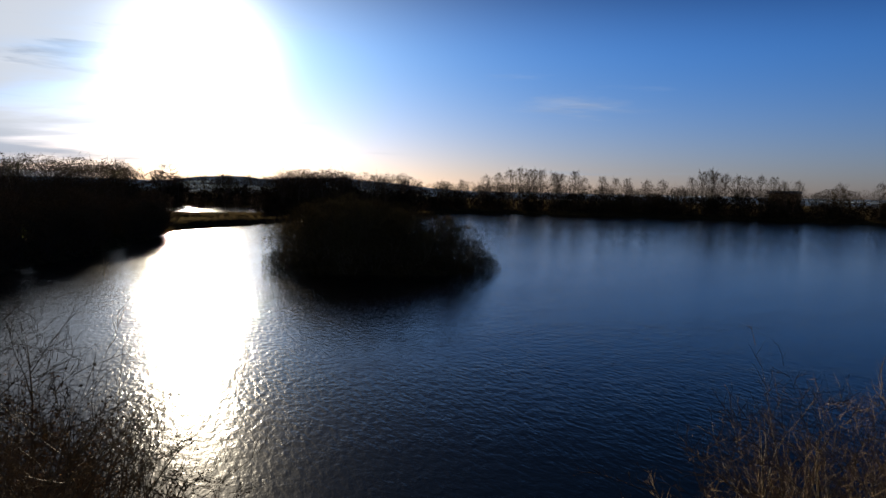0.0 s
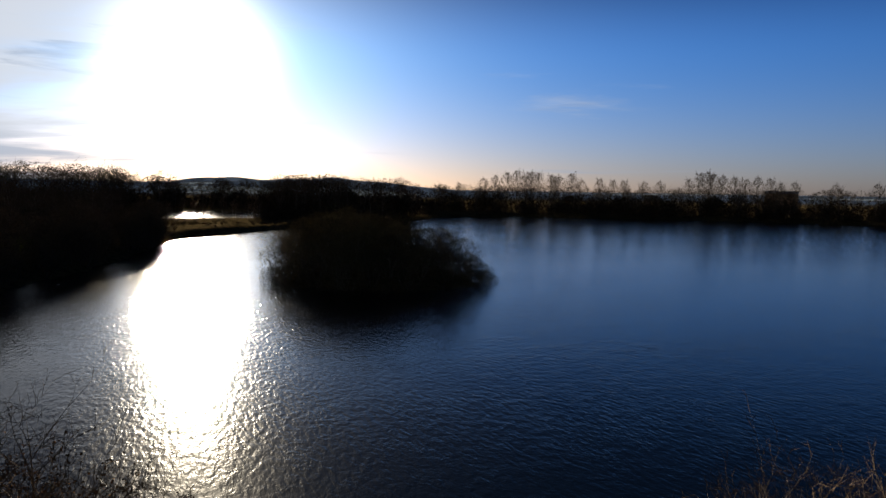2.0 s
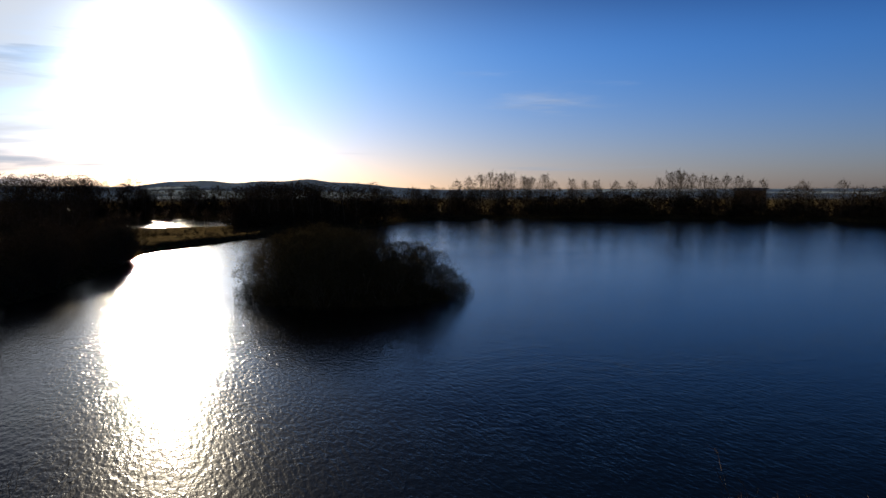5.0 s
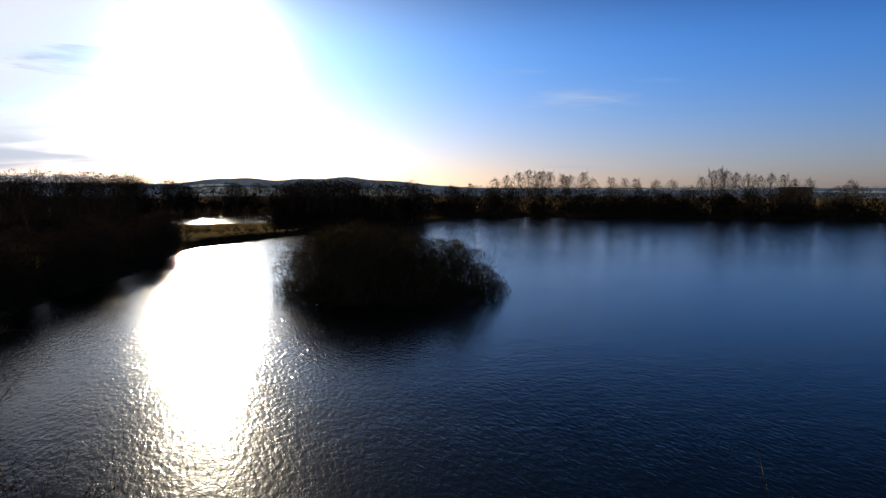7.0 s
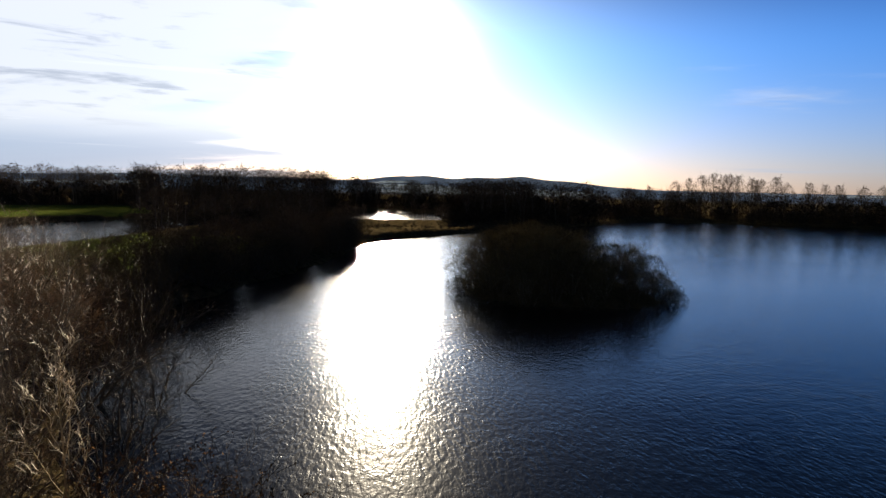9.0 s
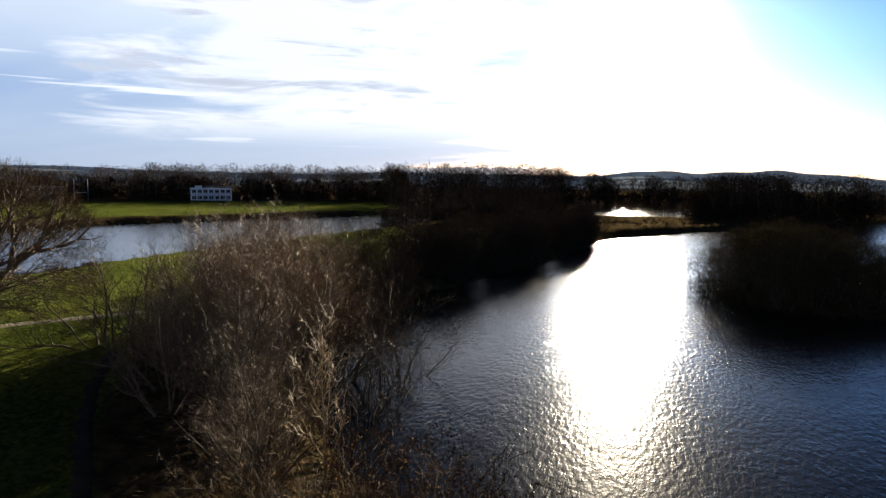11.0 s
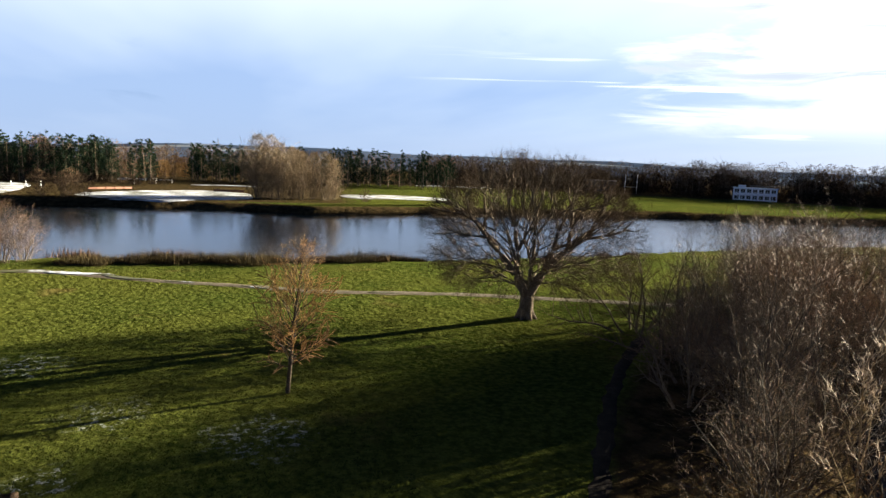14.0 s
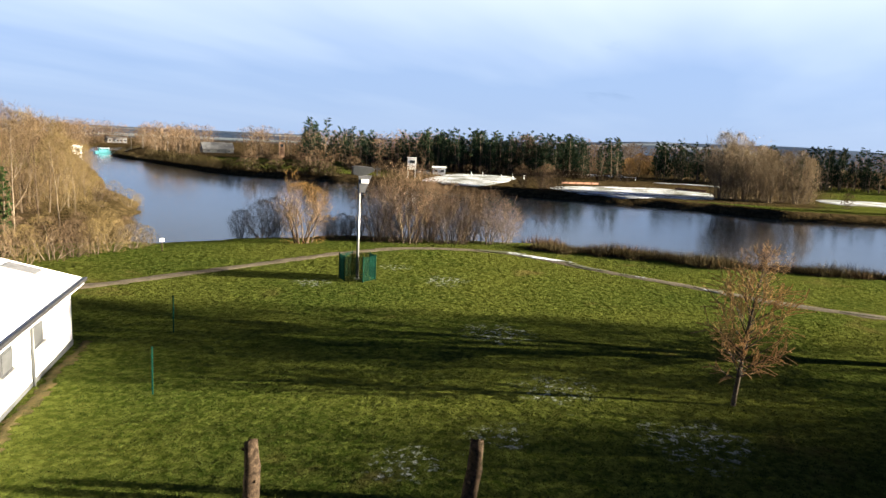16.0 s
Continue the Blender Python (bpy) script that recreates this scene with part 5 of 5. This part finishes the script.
# ---------------------------------------------------------------- the pavilion
def pavilion():
    c0, u = Vector((-27.24, -30.94, 0)), Vector((0.822, 0.570, 0))          # far corner of the long wall, way along it
    m = Matrix.Translation((c0.x, c0.y, 1.35)) @ Matrix.Rotation(math.atan2(u.y, u.x), 4, "Z")
    ob = thing("pavilion", "white single-storey pavilion with a pale shallow roof", "building", m=m)
    L, W, H = 22.0, 11.0, 3.55                                            # the wall runs along x, the building lies on the -y side
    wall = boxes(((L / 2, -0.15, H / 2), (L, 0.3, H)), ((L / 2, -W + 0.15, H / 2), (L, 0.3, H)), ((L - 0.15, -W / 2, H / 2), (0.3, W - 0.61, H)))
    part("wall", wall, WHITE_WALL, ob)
    rise = 1.5
    g = bmesh.new()
    vs = [g.verts.new(p) for p in ((0.0, -0.303, 0), (0.0, -W + 0.303, 0), (0.0, -W + 0.303, H + 0.05), (0.0, -W / 2, H + rise - 0.12), (0.0, -0.303, H + 0.05))]
    f = g.faces.new(vs)
    ext = bmesh.ops.extrude_face_region(g, geom=[f])
    bmesh.ops.translate(g, vec=(0.3, 0, 0), verts=[v for v in ext["geom"] if isinstance(v, bmesh.types.BMVert)])
    bmesh.ops.recalc_face_normals(g, faces=g.faces)
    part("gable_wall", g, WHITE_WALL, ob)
    for sgn in (1, -1):
        r = bmesh.new()
        y0, y1 = (0.55, -W / 2) if sgn > 0 else (-W - 0.55, -W / 2)
        z0 = H - 0.12
        vs = [r.verts.new(p) for p in ((-0.5, y0, z0), (L + 0.5, y0, z0), (L + 0.5, y1, H + rise), (-0.5, y1, H + rise))]
        f = r.faces.new(vs)
        ext = bmesh.ops.extrude_face_region(r, geom=[f])
        bmesh.ops.translate(r, vec=(0, 0, 0.14), verts=[v for v in ext["geom"] if isinstance(v, bmesh.types.BMVert)])
        bmesh.ops.recalc_face_normals(r, faces=r.faces)
        roof = part("roof", r, WHITE_ROOF, ob, "pale sheet roof")
        if sgn > 0:
            slope = (H + rise - z0) / (y0 - y1)
            lt = boxes(((0, 0, 0), (1.2, 1.6, 0.06)))
            bmesh.ops.transform(lt, matrix=Matrix.Translation((0.6, -2.05, z0 + 0.16 + slope * (0.55 + 2.05))) @ Matrix.Rotation(-math.atan(slope), 4, "X"), verts=lt.verts)
            part("rooflight", lt, GREY_PAINT, roof, "grey translucent rooflight")
    part("gutter", boxes(((L / 2, 0.63, H - 0.01), (L + 1.0, 0.16, 0.16)), bevel=0.03), BLACK_PLASTIC, ob, "black gutter")
    part("fascia", boxes(((L / 2, 0.535, H - 0.20), (L + 0.96, 0.03, 0.22))), PALE_PAINT, ob, "pale grey fascia board")
    part("soffit", boxes(((L / 2, 0.26, H - 0.29), (L + 0.9, 0.5, 0.03))), WHITE_WALL, ob)
    part("downpipe", rod((6.72, 0.09, 0.05), (6.72, 0.09, H - 0.3), 0.07), SHUTTER, ob, "grey downpipe")
    part("plinth", boxes(((L / 2, 0.02, 0.14), (L + 0.02, 0.05, 0.45))), SHUTTER, ob, "grey plinth")
    for x in (5.85, 9.85, 13.85, 17.85):
        win = part("window", boxes(((x, 0.02, 2.3), (1.4, 0.08, 0.92)), bevel=0.01), DARK_PAINT, ob, "small grey shuttered window")
        part("shutter", boxes(((x, 0.065, 2.3), (1.2, 0.03, 0.76)), *[((x, 0.085, 1.98 + 0.11 * k), (1.14, 0.014, 0.035)) for k in range(7)]), SHUTTER, win)
        part("sill", boxes(((x, 0.09, 1.80), (1.5, 0.18, 0.06))), GREY_PAINT, win)
    return ob


pavilion()
wall_foot = [(-27.24 + 0.822 * s - 0.570 * (0.55 + 0.12 * math.sin(s)), -30.94 + 0.570 * s + 0.822 * (0.55 + 0.12 * math.sin(s))) for s in (-0.6, 1, 3, 5, 7, 9, 11, 13, 15, 17, 19, 21)]
tagged(new("leaf_drift", mesh_of("leaf_drift", *ribbon(wall_foot, 0.5, 0.05, 5, 0.28), LITTER, True)), "drift of dry brown leaves along the pavilion wall", "leaves", kind="stuff")


# ---------------------------------------------------------------- things on the lawn
def standing(x, y, turn=0.0, sink=0.0):
    return Matrix.Translation((x, y, ground_z(x, y) - sink)) @ Matrix.Rotation(turn, 4, "Z")


def mast():
    """A steel mast with a long hooded head, in a green mesh cage."""
    x, y = at(117.5, 57.2)
    ob = thing("lamp_mast", "tall grey steel mast with a hooded lamp head", "lamp post", m=standing(x, y, radians(27.9)))
    part("pole", rod((0, 0, -0.2), (0, 0, 7.9), 0.12, 0.09, 14), STEEL, ob)
    part("base_plate", boxes(((0, 0, 0.03), (0.5, 0.5, 0.06)), bevel=0.01), STEEL, ob)
    bm = bmesh.new()
    prof = [(-0.55, 0.02), (-0.55, 0.62), (-0.35, 0.70), (0.97, 0.62), (1.15, 0.48), (1.15, 0.34), (0.5, -0.02), (-0.05, -0.10)]
    ring0 = [bm.verts.new((0.28, px, 8.45 + pz)) for px, pz in prof]
    ring1 = [bm.verts.new((-0.28, px, 8.45 + pz)) for px, pz in prof]
    bm.faces.new(ring0)
    bm.faces.new(ring1[::-1])
    for k in range(len(prof)):
        bm.faces.new((ring0[k], ring1[k], ring1[(k + 1) % len(prof)], ring0[(k + 1) % len(prof)]))
    bmesh.ops.recalc_face_normals(bm, faces=bm.faces)
    bmesh.ops.bevel(bm, geom=bm.edges[:], offset=0.04, segments=2, affect="EDGES")
    head = part("hood", bm, SHUTTER, ob, "dark grey hood")
    part("end_cap", boxes(((0, -0.59, 8.78), (0.5, 0.06, 0.62)), bevel=0.02), BLACK_PLASTIC, head, "black end cap")
    part("fin", boxes(((0, 1.40, 8.95), (0.05, 0.45, 0.10)), ((0, 1.36, 8.80), (0.04, 0.10, 0.75)), bevel=0.01), BLACK_PLASTIC, head)
    bm = bmesh.new()
    lo = [bm.verts.new(p) for p in ((-0.16, 0.02, 7.05), (0.16, 0.02, 7.05), (0.16, 0.42, 7.05), (-0.16, 0.42, 7.05))]
    hi = [bm.verts.new(p) for p in ((-0.22, -0.12, 8.4), (0.22, -0.12, 8.4), (0.22, 0.95, 8.4), (-0.22, 0.95, 8.4))]
    bm.faces.new(lo[::-1])
    bm.faces.new(hi)
    for k in range(4):
        bm.faces.new((lo[k], lo[(k + 1) % 4], hi[(k + 1) % 4], hi[k]))
    bmesh.ops.recalc_face_normals(bm, faces=bm.faces)
    box = part("housing", bm, GREY_PAINT, ob, "tapered grey housing")
    part("panel", boxes(((0.225, 0.42, 7.95), (0.03, 0.62, 0.34)), bevel=0.01), WHITE_ROOF, box, "white panel")


mast()


def cage():
    """A cage of green welded mesh round the foot of the mast."""
    x, y = at(117.5, 57.2)
    ob = thing("mesh_cage", "green welded mesh fence round a mast foot", "fence", m=standing(x, y, radians(27.9)))
    n, r = 6, 1.5
    ring = [Vector((r * math.cos(math.pi * 2 * k / n + 0.3), r * math.sin(math.pi * 2 * k / n + 0.3), 0)) for k in range(n)]
    for k in range(n):
        a, b = ring[k], ring[(k + 1) % n]
        part("post", rod((a.x, a.y, -0.2), (a.x, a.y, 2.1), 0.04, sides=8), GREEN_METAL, ob)
        panel = Wood()
        for j in range(1, 40):
            p = a.lerp(b, j / 40)
            panel.tube([p + Vector((0, 0, 0.06)), p + Vector((0, 0, 2.0)), p + Vector((0, 0, 2.01))], [0.009, 0.009, 0.007], 4)
        for j in range(11):
            h = Vector((0, 0, 0.08 + 0.19 * j))
            panel.tube([a + h, a.lerp(b, 0.99) + h, b + h], [0.008, 0.008, 0.006], 4)
        part("mesh_panel", panel.mesh("mesh_panel", GREEN_METAL), GREEN_METAL, ob)


cage()


def fence_post():
    ob = thing("fence_post", "single green steel fence post on the lawn", "post", "green posts")
    part("shaft", boxes(((0, 0, 0.95), (0.06, 0.06, 2.3)), bevel=0.006), GREEN_METAL, ob)
    part("cap", boxes(((0, 0, 2.12), (0.075, 0.075, 0.04)), bevel=0.008), GREEN_METAL, ob)
    for k in range(5):
        part("clip", boxes(((0.042, 0, 0.3 + 0.4 * k), (0.03, 0.05, 0.05))), GREEN_METAL, ob)
    return ob


gp = fence_post()
gp.matrix_world = standing(-31.7, -28.2, 0.4)
copy_thing(gp, standing(-23.3, -21.9, 0.6))


def stump(seed, height, lean):
    """A sawn, barkless trunk left standing."""
    r2 = random.Random(seed)
    n, rows = 14, 9
    verts, faces = [], []
    for i in range(rows):
        f = i / (rows - 1)
        for k in range(n):
            a = 2 * math.pi * k / n
            r = (0.265 - 0.06 * f + 0.12 * max(0, 0.15 - f)) * (1 + 0.16 * math.sin(3 * a + seed + f * 2) + 0.08 * math.sin(5 * a + f * 9) + r2.uniform(-0.05, 0.05))
            verts.append((lean * f * f * height + 0.05 * math.sin(f * 6 + seed) + r * math.cos(a), r * math.sin(a), -0.2 + f * (height + 0.2) + (r2.uniform(-0.05, 0.05) if i == rows - 1 else 0)))
    for i in range(rows - 1):
        faces += [(i * n + k, i * n + (k + 1) % n, (i + 1) * n + (k + 1) % n, (i + 1) * n + k) for k in range(n)]
    verts.append((lean * height + 0.05 * math.sin(6 + seed), 0, height - 0.08))
    faces += [((rows - 1) * n + k, (rows - 1) * n + (k + 1) % n, len(verts) - 1) for k in range(n)]
    for i in range(n):                                                   # a torn, uneven top
        x, y, z = verts[(rows - 1) * n + i]
        verts[(rows - 1) * n + i] = (x, y, z + 0.16 * max(0.0, math.sin(2 * math.pi * i / n + seed)))
    ob = thing("tree_stump", "tall weathered tree stump standing in grass", "stump", "stumps")
    part("bole", mesh_of("bole", verts, faces, DEAD_WOOD, True), DEAD_WOOD, ob)
    for k in range(3):
        h, a = height * (0.35 + 0.25 * k), seed + 2.1 * k
        base = Vector((lean * (h / height) ** 2 * height, 0, h))
        part("knot", rod(base, base + Vector((0.27 * math.cos(a), 0.27 * math.sin(a), 0.10)), 0.07, 0.045, 8), DEAD_WOOD, ob)
    return ob


stump(1, 2.05, 0.0).matrix_world = standing(*at(125.8, 21.6), 0.3)
stump(4, 2.1, 0.09).matrix_world = standing(*at(107.3, 21.4), 2.2)


def notice():
    ob = thing("notice_board", "small cream notice on a post by the river", "sign", m=standing(*at(132.4, 71.0), radians(130)))
    part("post", boxes(((0, 0, 0.45), (0.09, 0.09, 1.3)), bevel=0.01), DEAD_WOOD, ob)
    part("board", boxes(((0, -0.06, 1.05), (0.42, 0.04, 0.32)), bevel=0.008), WHITE_WALL, ob, "cream board")


notice()


# ---------------------------------------------------------------- the far buildings
def clubhouse():
    """Two storeys, with a balcony and a railed roof deck."""
    ob = thing("clubhouse", "pale blue-white two-storey clubhouse beyond the playing field", "building", m=standing(*at(51.4, 335), radians(51.4), 0.1))
    L, W = 17.5, 8.0
    part("wall", boxes(((0, W / 2, 2.7), (L, W, 5.4))), BLUE_WHITE, ob)
    part("roof", boxes(((0, W / 2 - 0.2, 5.5), (L + 0.8, W + 1.0, 0.2)), bevel=0.03), BLUE_WHITE, ob)
    part("balcony", boxes(((0, -0.9, 2.75), (L, 1.8, 0.18))), BLUE_WHITE, ob)
    part("railing", boxes(((0, -1.75, 3.75), (L, 0.06, 0.07)), *[((-L / 2 + 0.1 + 1.73 * k, -1.75, 3.3), (0.06, 0.06, 0.9)) for k in range(11)]), BLUE_WHITE, ob)
    for k in range(11):
        part("column", boxes(((-L / 2 + 0.1 + 1.73 * k, -1.65, 1.33), (0.14, 0.14, 2.66))), BLUE_WHITE, ob)
    for k in range(7):
        for z in (1.4, 4.15):
            win = part("window", boxes(((-7.3 + 2.43 * k, -0.01, z), (1.7, 0.08, 1.5))), DARK_GLASS, ob, "dark window")
            part("mullion", boxes(((-7.3 + 2.43 * k, -0.06, z), (0.07, 0.05, 1.5))), BLUE_WHITE, win)
    part("plant_room", boxes(((-5.4, 3.2, 6.1), (3.0, 2.6, 1.0)), bevel=0.03), BLUE_WHITE, ob)
    part("deck_rail", boxes(((3.0, 0.6, 6.5), (10.0, 0.05, 0.06)), *[((-2.0 + 1.25 * k, 0.6, 6.05), (0.05, 0.05, 0.9)) for k in range(9)]), BLUE_WHITE, ob)


clubhouse()


def goal():
    ob = thing("rugby_goal", "white rugby goalposts on the playing field", "goal", m=standing(*at(60.3, 352), radians(25)))
    for x in (-3.3, 3.3):
        part("upright", rod((x, 0, -0.1), (x, 0, 9.0), 0.10, 0.07, 8), WHITE_ROOF, ob)
    part("crossbar", rod((-3.3, 0, 3.0), (3.3, 0, 3.0), 0.07, sides=8), WHITE_ROOF, ob)


goal()


def hut(name, label, az, d, L, W, H, roof_h, wall_mat, roof_mat, turn=0.0, windows=3):
    ob = thing(name, label, "building", m=standing(*at(az, d), radians(az + turn), 0.1))
    part("wall", boxes(((0, W / 2, H / 2), (L, W, H))), wall_mat, ob)
    r = bmesh.new()
    vs = [r.verts.new(p) for p in ((-L / 2 - 0.3, -0.4, H), (-L / 2 - 0.3, W + 0.4, H), (-L / 2 - 0.3, W / 2, H + roof_h))]
    f = r.faces.new(vs)
    ext = bmesh.ops.extrude_face_region(r, geom=[f])
    bmesh.ops.translate(r, vec=(L + 0.6, 0, 0), verts=[v for v in ext["geom"] if isinstance(v, bmesh.types.BMVert)])
    bmesh.ops.recalc_face_normals(r, faces=r.faces)
    part("roof", r, roof_mat, ob)
    for k in range(windows):
        x = (k + 0.5) / windows * L - L / 2
        part("window", boxes(((x, -0.01, H * 0.55), (min(1.4, L / windows * 0.5), 0.08, H * 0.35))), DARK_GLASS, ob)
    return ob


hut("boathouse", "long low boathouse with a slate roof", 128.3, 378, 15, 10, 2.0, 3.4, DARK_PAINT, DARK_ROOF, 10)
hut("cabin", "small white cabin at the edge of pines", 111.2, 240, 4.2, 3.0, 2.3, 0.5, WHITE_WALL, WHITE_ROOF, 0, 2)
hut("white_hut", "small white hut on the bank far along the water", 137.9, 335, 3.5, 3.4, 3.4, 0.4, WHITE_WALL, WHITE_ROOF, 10, 1)
hut("long_shed", "grey shed far along the water", 135.3, 520, 12, 8, 3.0, 1.0, GREY_PAINT, DARK_ROOF, 15, 5)
hut("barn", "distant dark-roofed barn above the woods", -25.6, 395, 15, 10, 10.0, 1.5, BROWN_BRICK, DARK_ROOF, 0, 4)


def lookout():
    ob = thing("lookout_tower", "square brown brick tower with a dark opening", "tower", m=standing(*at(123.6, 350), radians(123.6), 0.1))
    part("shaft", boxes(((0, 0, 3.6), (2.6, 2.6, 7.2))), BROWN_BRICK, ob)
    part("roof", boxes(((0, 0, 7.3), (3.1, 3.1, 0.25)), bevel=0.03), DARK_ROOF, ob)
    part("window", boxes(((0, -1.31, 5.6), (1.4, 0.06, 1.2))), DARK_GLASS, ob)


lookout()


hut("playing_field_stand", "long dark stand behind the goalposts", 62.6, 362, 15, 4, 5.2, 0.6, DARK_PAINT, DARK_ROOF, 0, 2)


def screen_board():
    ob = thing("timing_hut", "small white raised cabin on legs by the river", "building", m=standing(*at(113.4, 214), radians(113.4), 0.1))
    part("cab", boxes(((0, 0, 4.3), (2.6, 2.4, 3.4)), bevel=0.04), WHITE_WALL, ob)
    part("roof", boxes(((0, 0, 6.08), (2.9, 2.7, 0.16)), bevel=0.03), WHITE_ROOF, ob)
    part("window", boxes(((0.2, -1.21, 4.9), (1.5, 0.06, 0.9))), DARK_GLASS, ob)
    for x in (-1.1, 1.1):
        for y in (-1.0, 1.0):
            part("leg", boxes(((x, y, 1.25), (0.16, 0.16, 2.7))), WHITE_WALL, ob)


screen_board()


def barrier(az0, d0, az1, d1):
    a, b = Vector((*at(az0, d0), 0)), Vector((*at(az1, d1), 0))
    mid, L = (a + b) / 2, (b - a).length
    ob = thing("safety_fence", "low orange safety fence on the far bank", "fence", "safety fences", standing(mid.x, mid.y, math.atan2(b.y - a.y, b.x - a.x)))
    n = max(2, int(L / 2.5))
    for k in range(n + 1):
        part("post", boxes(((-L / 2 + L * k / n, 0, 0.5), (0.08, 0.08, 1.3))), DEAD_WOOD, ob)
    part("netting", boxes(((0, 0.05, 0.5), (L, 0.02, 0.6))), ORANGE, ob)


barrier(92.8, 222, 90.6, 219)
barrier(101.5, 218, 98.5, 224)


def car(az, d, mat, label, turn):
    """A parked car far off: body, cabin and four wheels."""
    ob = thing("parked_car", label, "car", "parked cars", standing(*at(az, d), radians(turn)))
    bm = boxes(((0, 0, 0.62), (4.3, 1.75, 0.62)), bevel=0.12)
    body = part("body", bm, mat, ob)
    cab = boxes(((-0.2, 0, 1.17), (2.3, 1.5, 0.55)), bevel=0.16)
    part("cabin", cab, DARK_GLASS, body, "dark glazed cabin")
    for x in (-1.35, 1.35):
        for y in (-0.8, 0.8):
            wheel = part("wheel", rod((x, y - 0.1, 0.32), (x, y + 0.1, 0.32), 0.32, sides=14), BLACK_PLASTIC, ob)
            part("rim", rod((x, y - 0.11, 0.32), (x, y + 0.11, 0.32), 0.18, sides=10), STEEL, wheel)


car(112.2, 236, BLACK_PLASTIC, "dark parked car beside the pines", 30)
car(112.9, 240, GREY_PAINT, "grey parked car beside the pines", 20)
car(97.2, 292, WHITE_WALL, "white parked car on a far drive", 80)


def bollard_row():
    one = thing("timber_post", "short pale timber post along a far drive", "post", "posts along the drive")
    part("shaft", boxes(((0, 0, 0.7), (0.22, 0.22, 1.6)), bevel=0.02), WHITE_WALL, one)
    one.matrix_world = standing(*at(108.6, 238))
    for az, d in ((107.7, 240), (106.2, 236), (105.3, 238), (104.4, 236), (98.4, 262), (96.9, 268), (95.8, 270)):
        copy_thing(one, standing(*at(az, d)))


bollard_row()


def barge():
    """A small turquoise work boat moored at the far end of the river."""
    ob = thing("work_boat", "small turquoise cabin boat moored far along the river", "boat", m=Matrix.Translation((*at(136.15, 372), 0.0)) @ Matrix.Rotation(radians(150), 4, "Z"))
    hull = boxes(((0, 0, 0.35), (9.0, 2.6, 0.9)), bevel=0.15)
    part("hull", hull, TURQUOISE, ob)
    part("cabin", boxes(((-0.6, 0, 1.45), (4.6, 2.0, 1.3)), bevel=0.06), TURQUOISE, ob)
    part("cabin_roof", boxes(((-0.6, 0, 2.16), (5.0, 2.3, 0.12)), bevel=0.03), WHITE_ROOF, ob, "white roof")
    for k in range(3):
        part("window", boxes(((-2.0 + 1.4 * k, -1.01, 1.6), (0.8, 0.05, 0.5)), ((-2.0 + 1.4 * k, 1.01, 1.6), (0.8, 0.05, 0.5))), DARK_GLASS, ob)


barge()


def mooring_pole(az, d, height):
    ob = thing("river_pole", "tall grey pole standing on the river bank", "pole", "poles along the river", standing(*at(az, d)))
    part("shaft", rod((0, 0, -0.2), (0, 0, height), 0.11, 0.08, 8), SHUTTER, ob)
    part("cap", rod((0, 0, height), (0, 0, height + 0.12), 0.14, 0.05, 8), DARK_PAINT, ob)


for az, d, height in ((134.4, 390, 9.0), (133.6, 384, 7.5), (131.9, 352, 6.0), (130.2, 344, 9.0), (129.2, 330, 4.5)):
    mooring_pole(az, d, height)

# ---------------------------------------------------------------- grass tufts on the near lawn
def grass_tufts():
    r2 = random.Random(77)
    tw = Wood()
    for _ in range(26000):
        az, d = r2.uniform(76, 150), 17 + 38 * r2.random() ** 1.3
        x, y = at(az, d)
        p = Vector((x, y, 0))
        h = 0.05 + 0.06 * r2.random()
        g = None
        for _ in range(3):
            way = Vector((r2.gauss(0, 0.5), r2.gauss(0, 0.5), 1)).normalized()
            tw.sliver(p + Vector((r2.gauss(0, 0.06), r2.gauss(0, 0.06), -0.01)), way, h * r2.uniform(0.7, 1.4), 0.035, r2)
    v = np.array(tw.v)
    z, _ = land(v[:, 0], v[:, 1])
    v[:, 2] += z
    keep = land(v[::3, 0], v[::3, 1])[1] > 3
    me = mesh_of("grass_tufts", v.tolist(), [f for f, k in zip(tw.f, keep) if k], GRASS_BLADE)
    tagged(new("grass_tufts", me), "short rough winter grass on the lawn", "grass", kind="stuff")


grass_tufts()
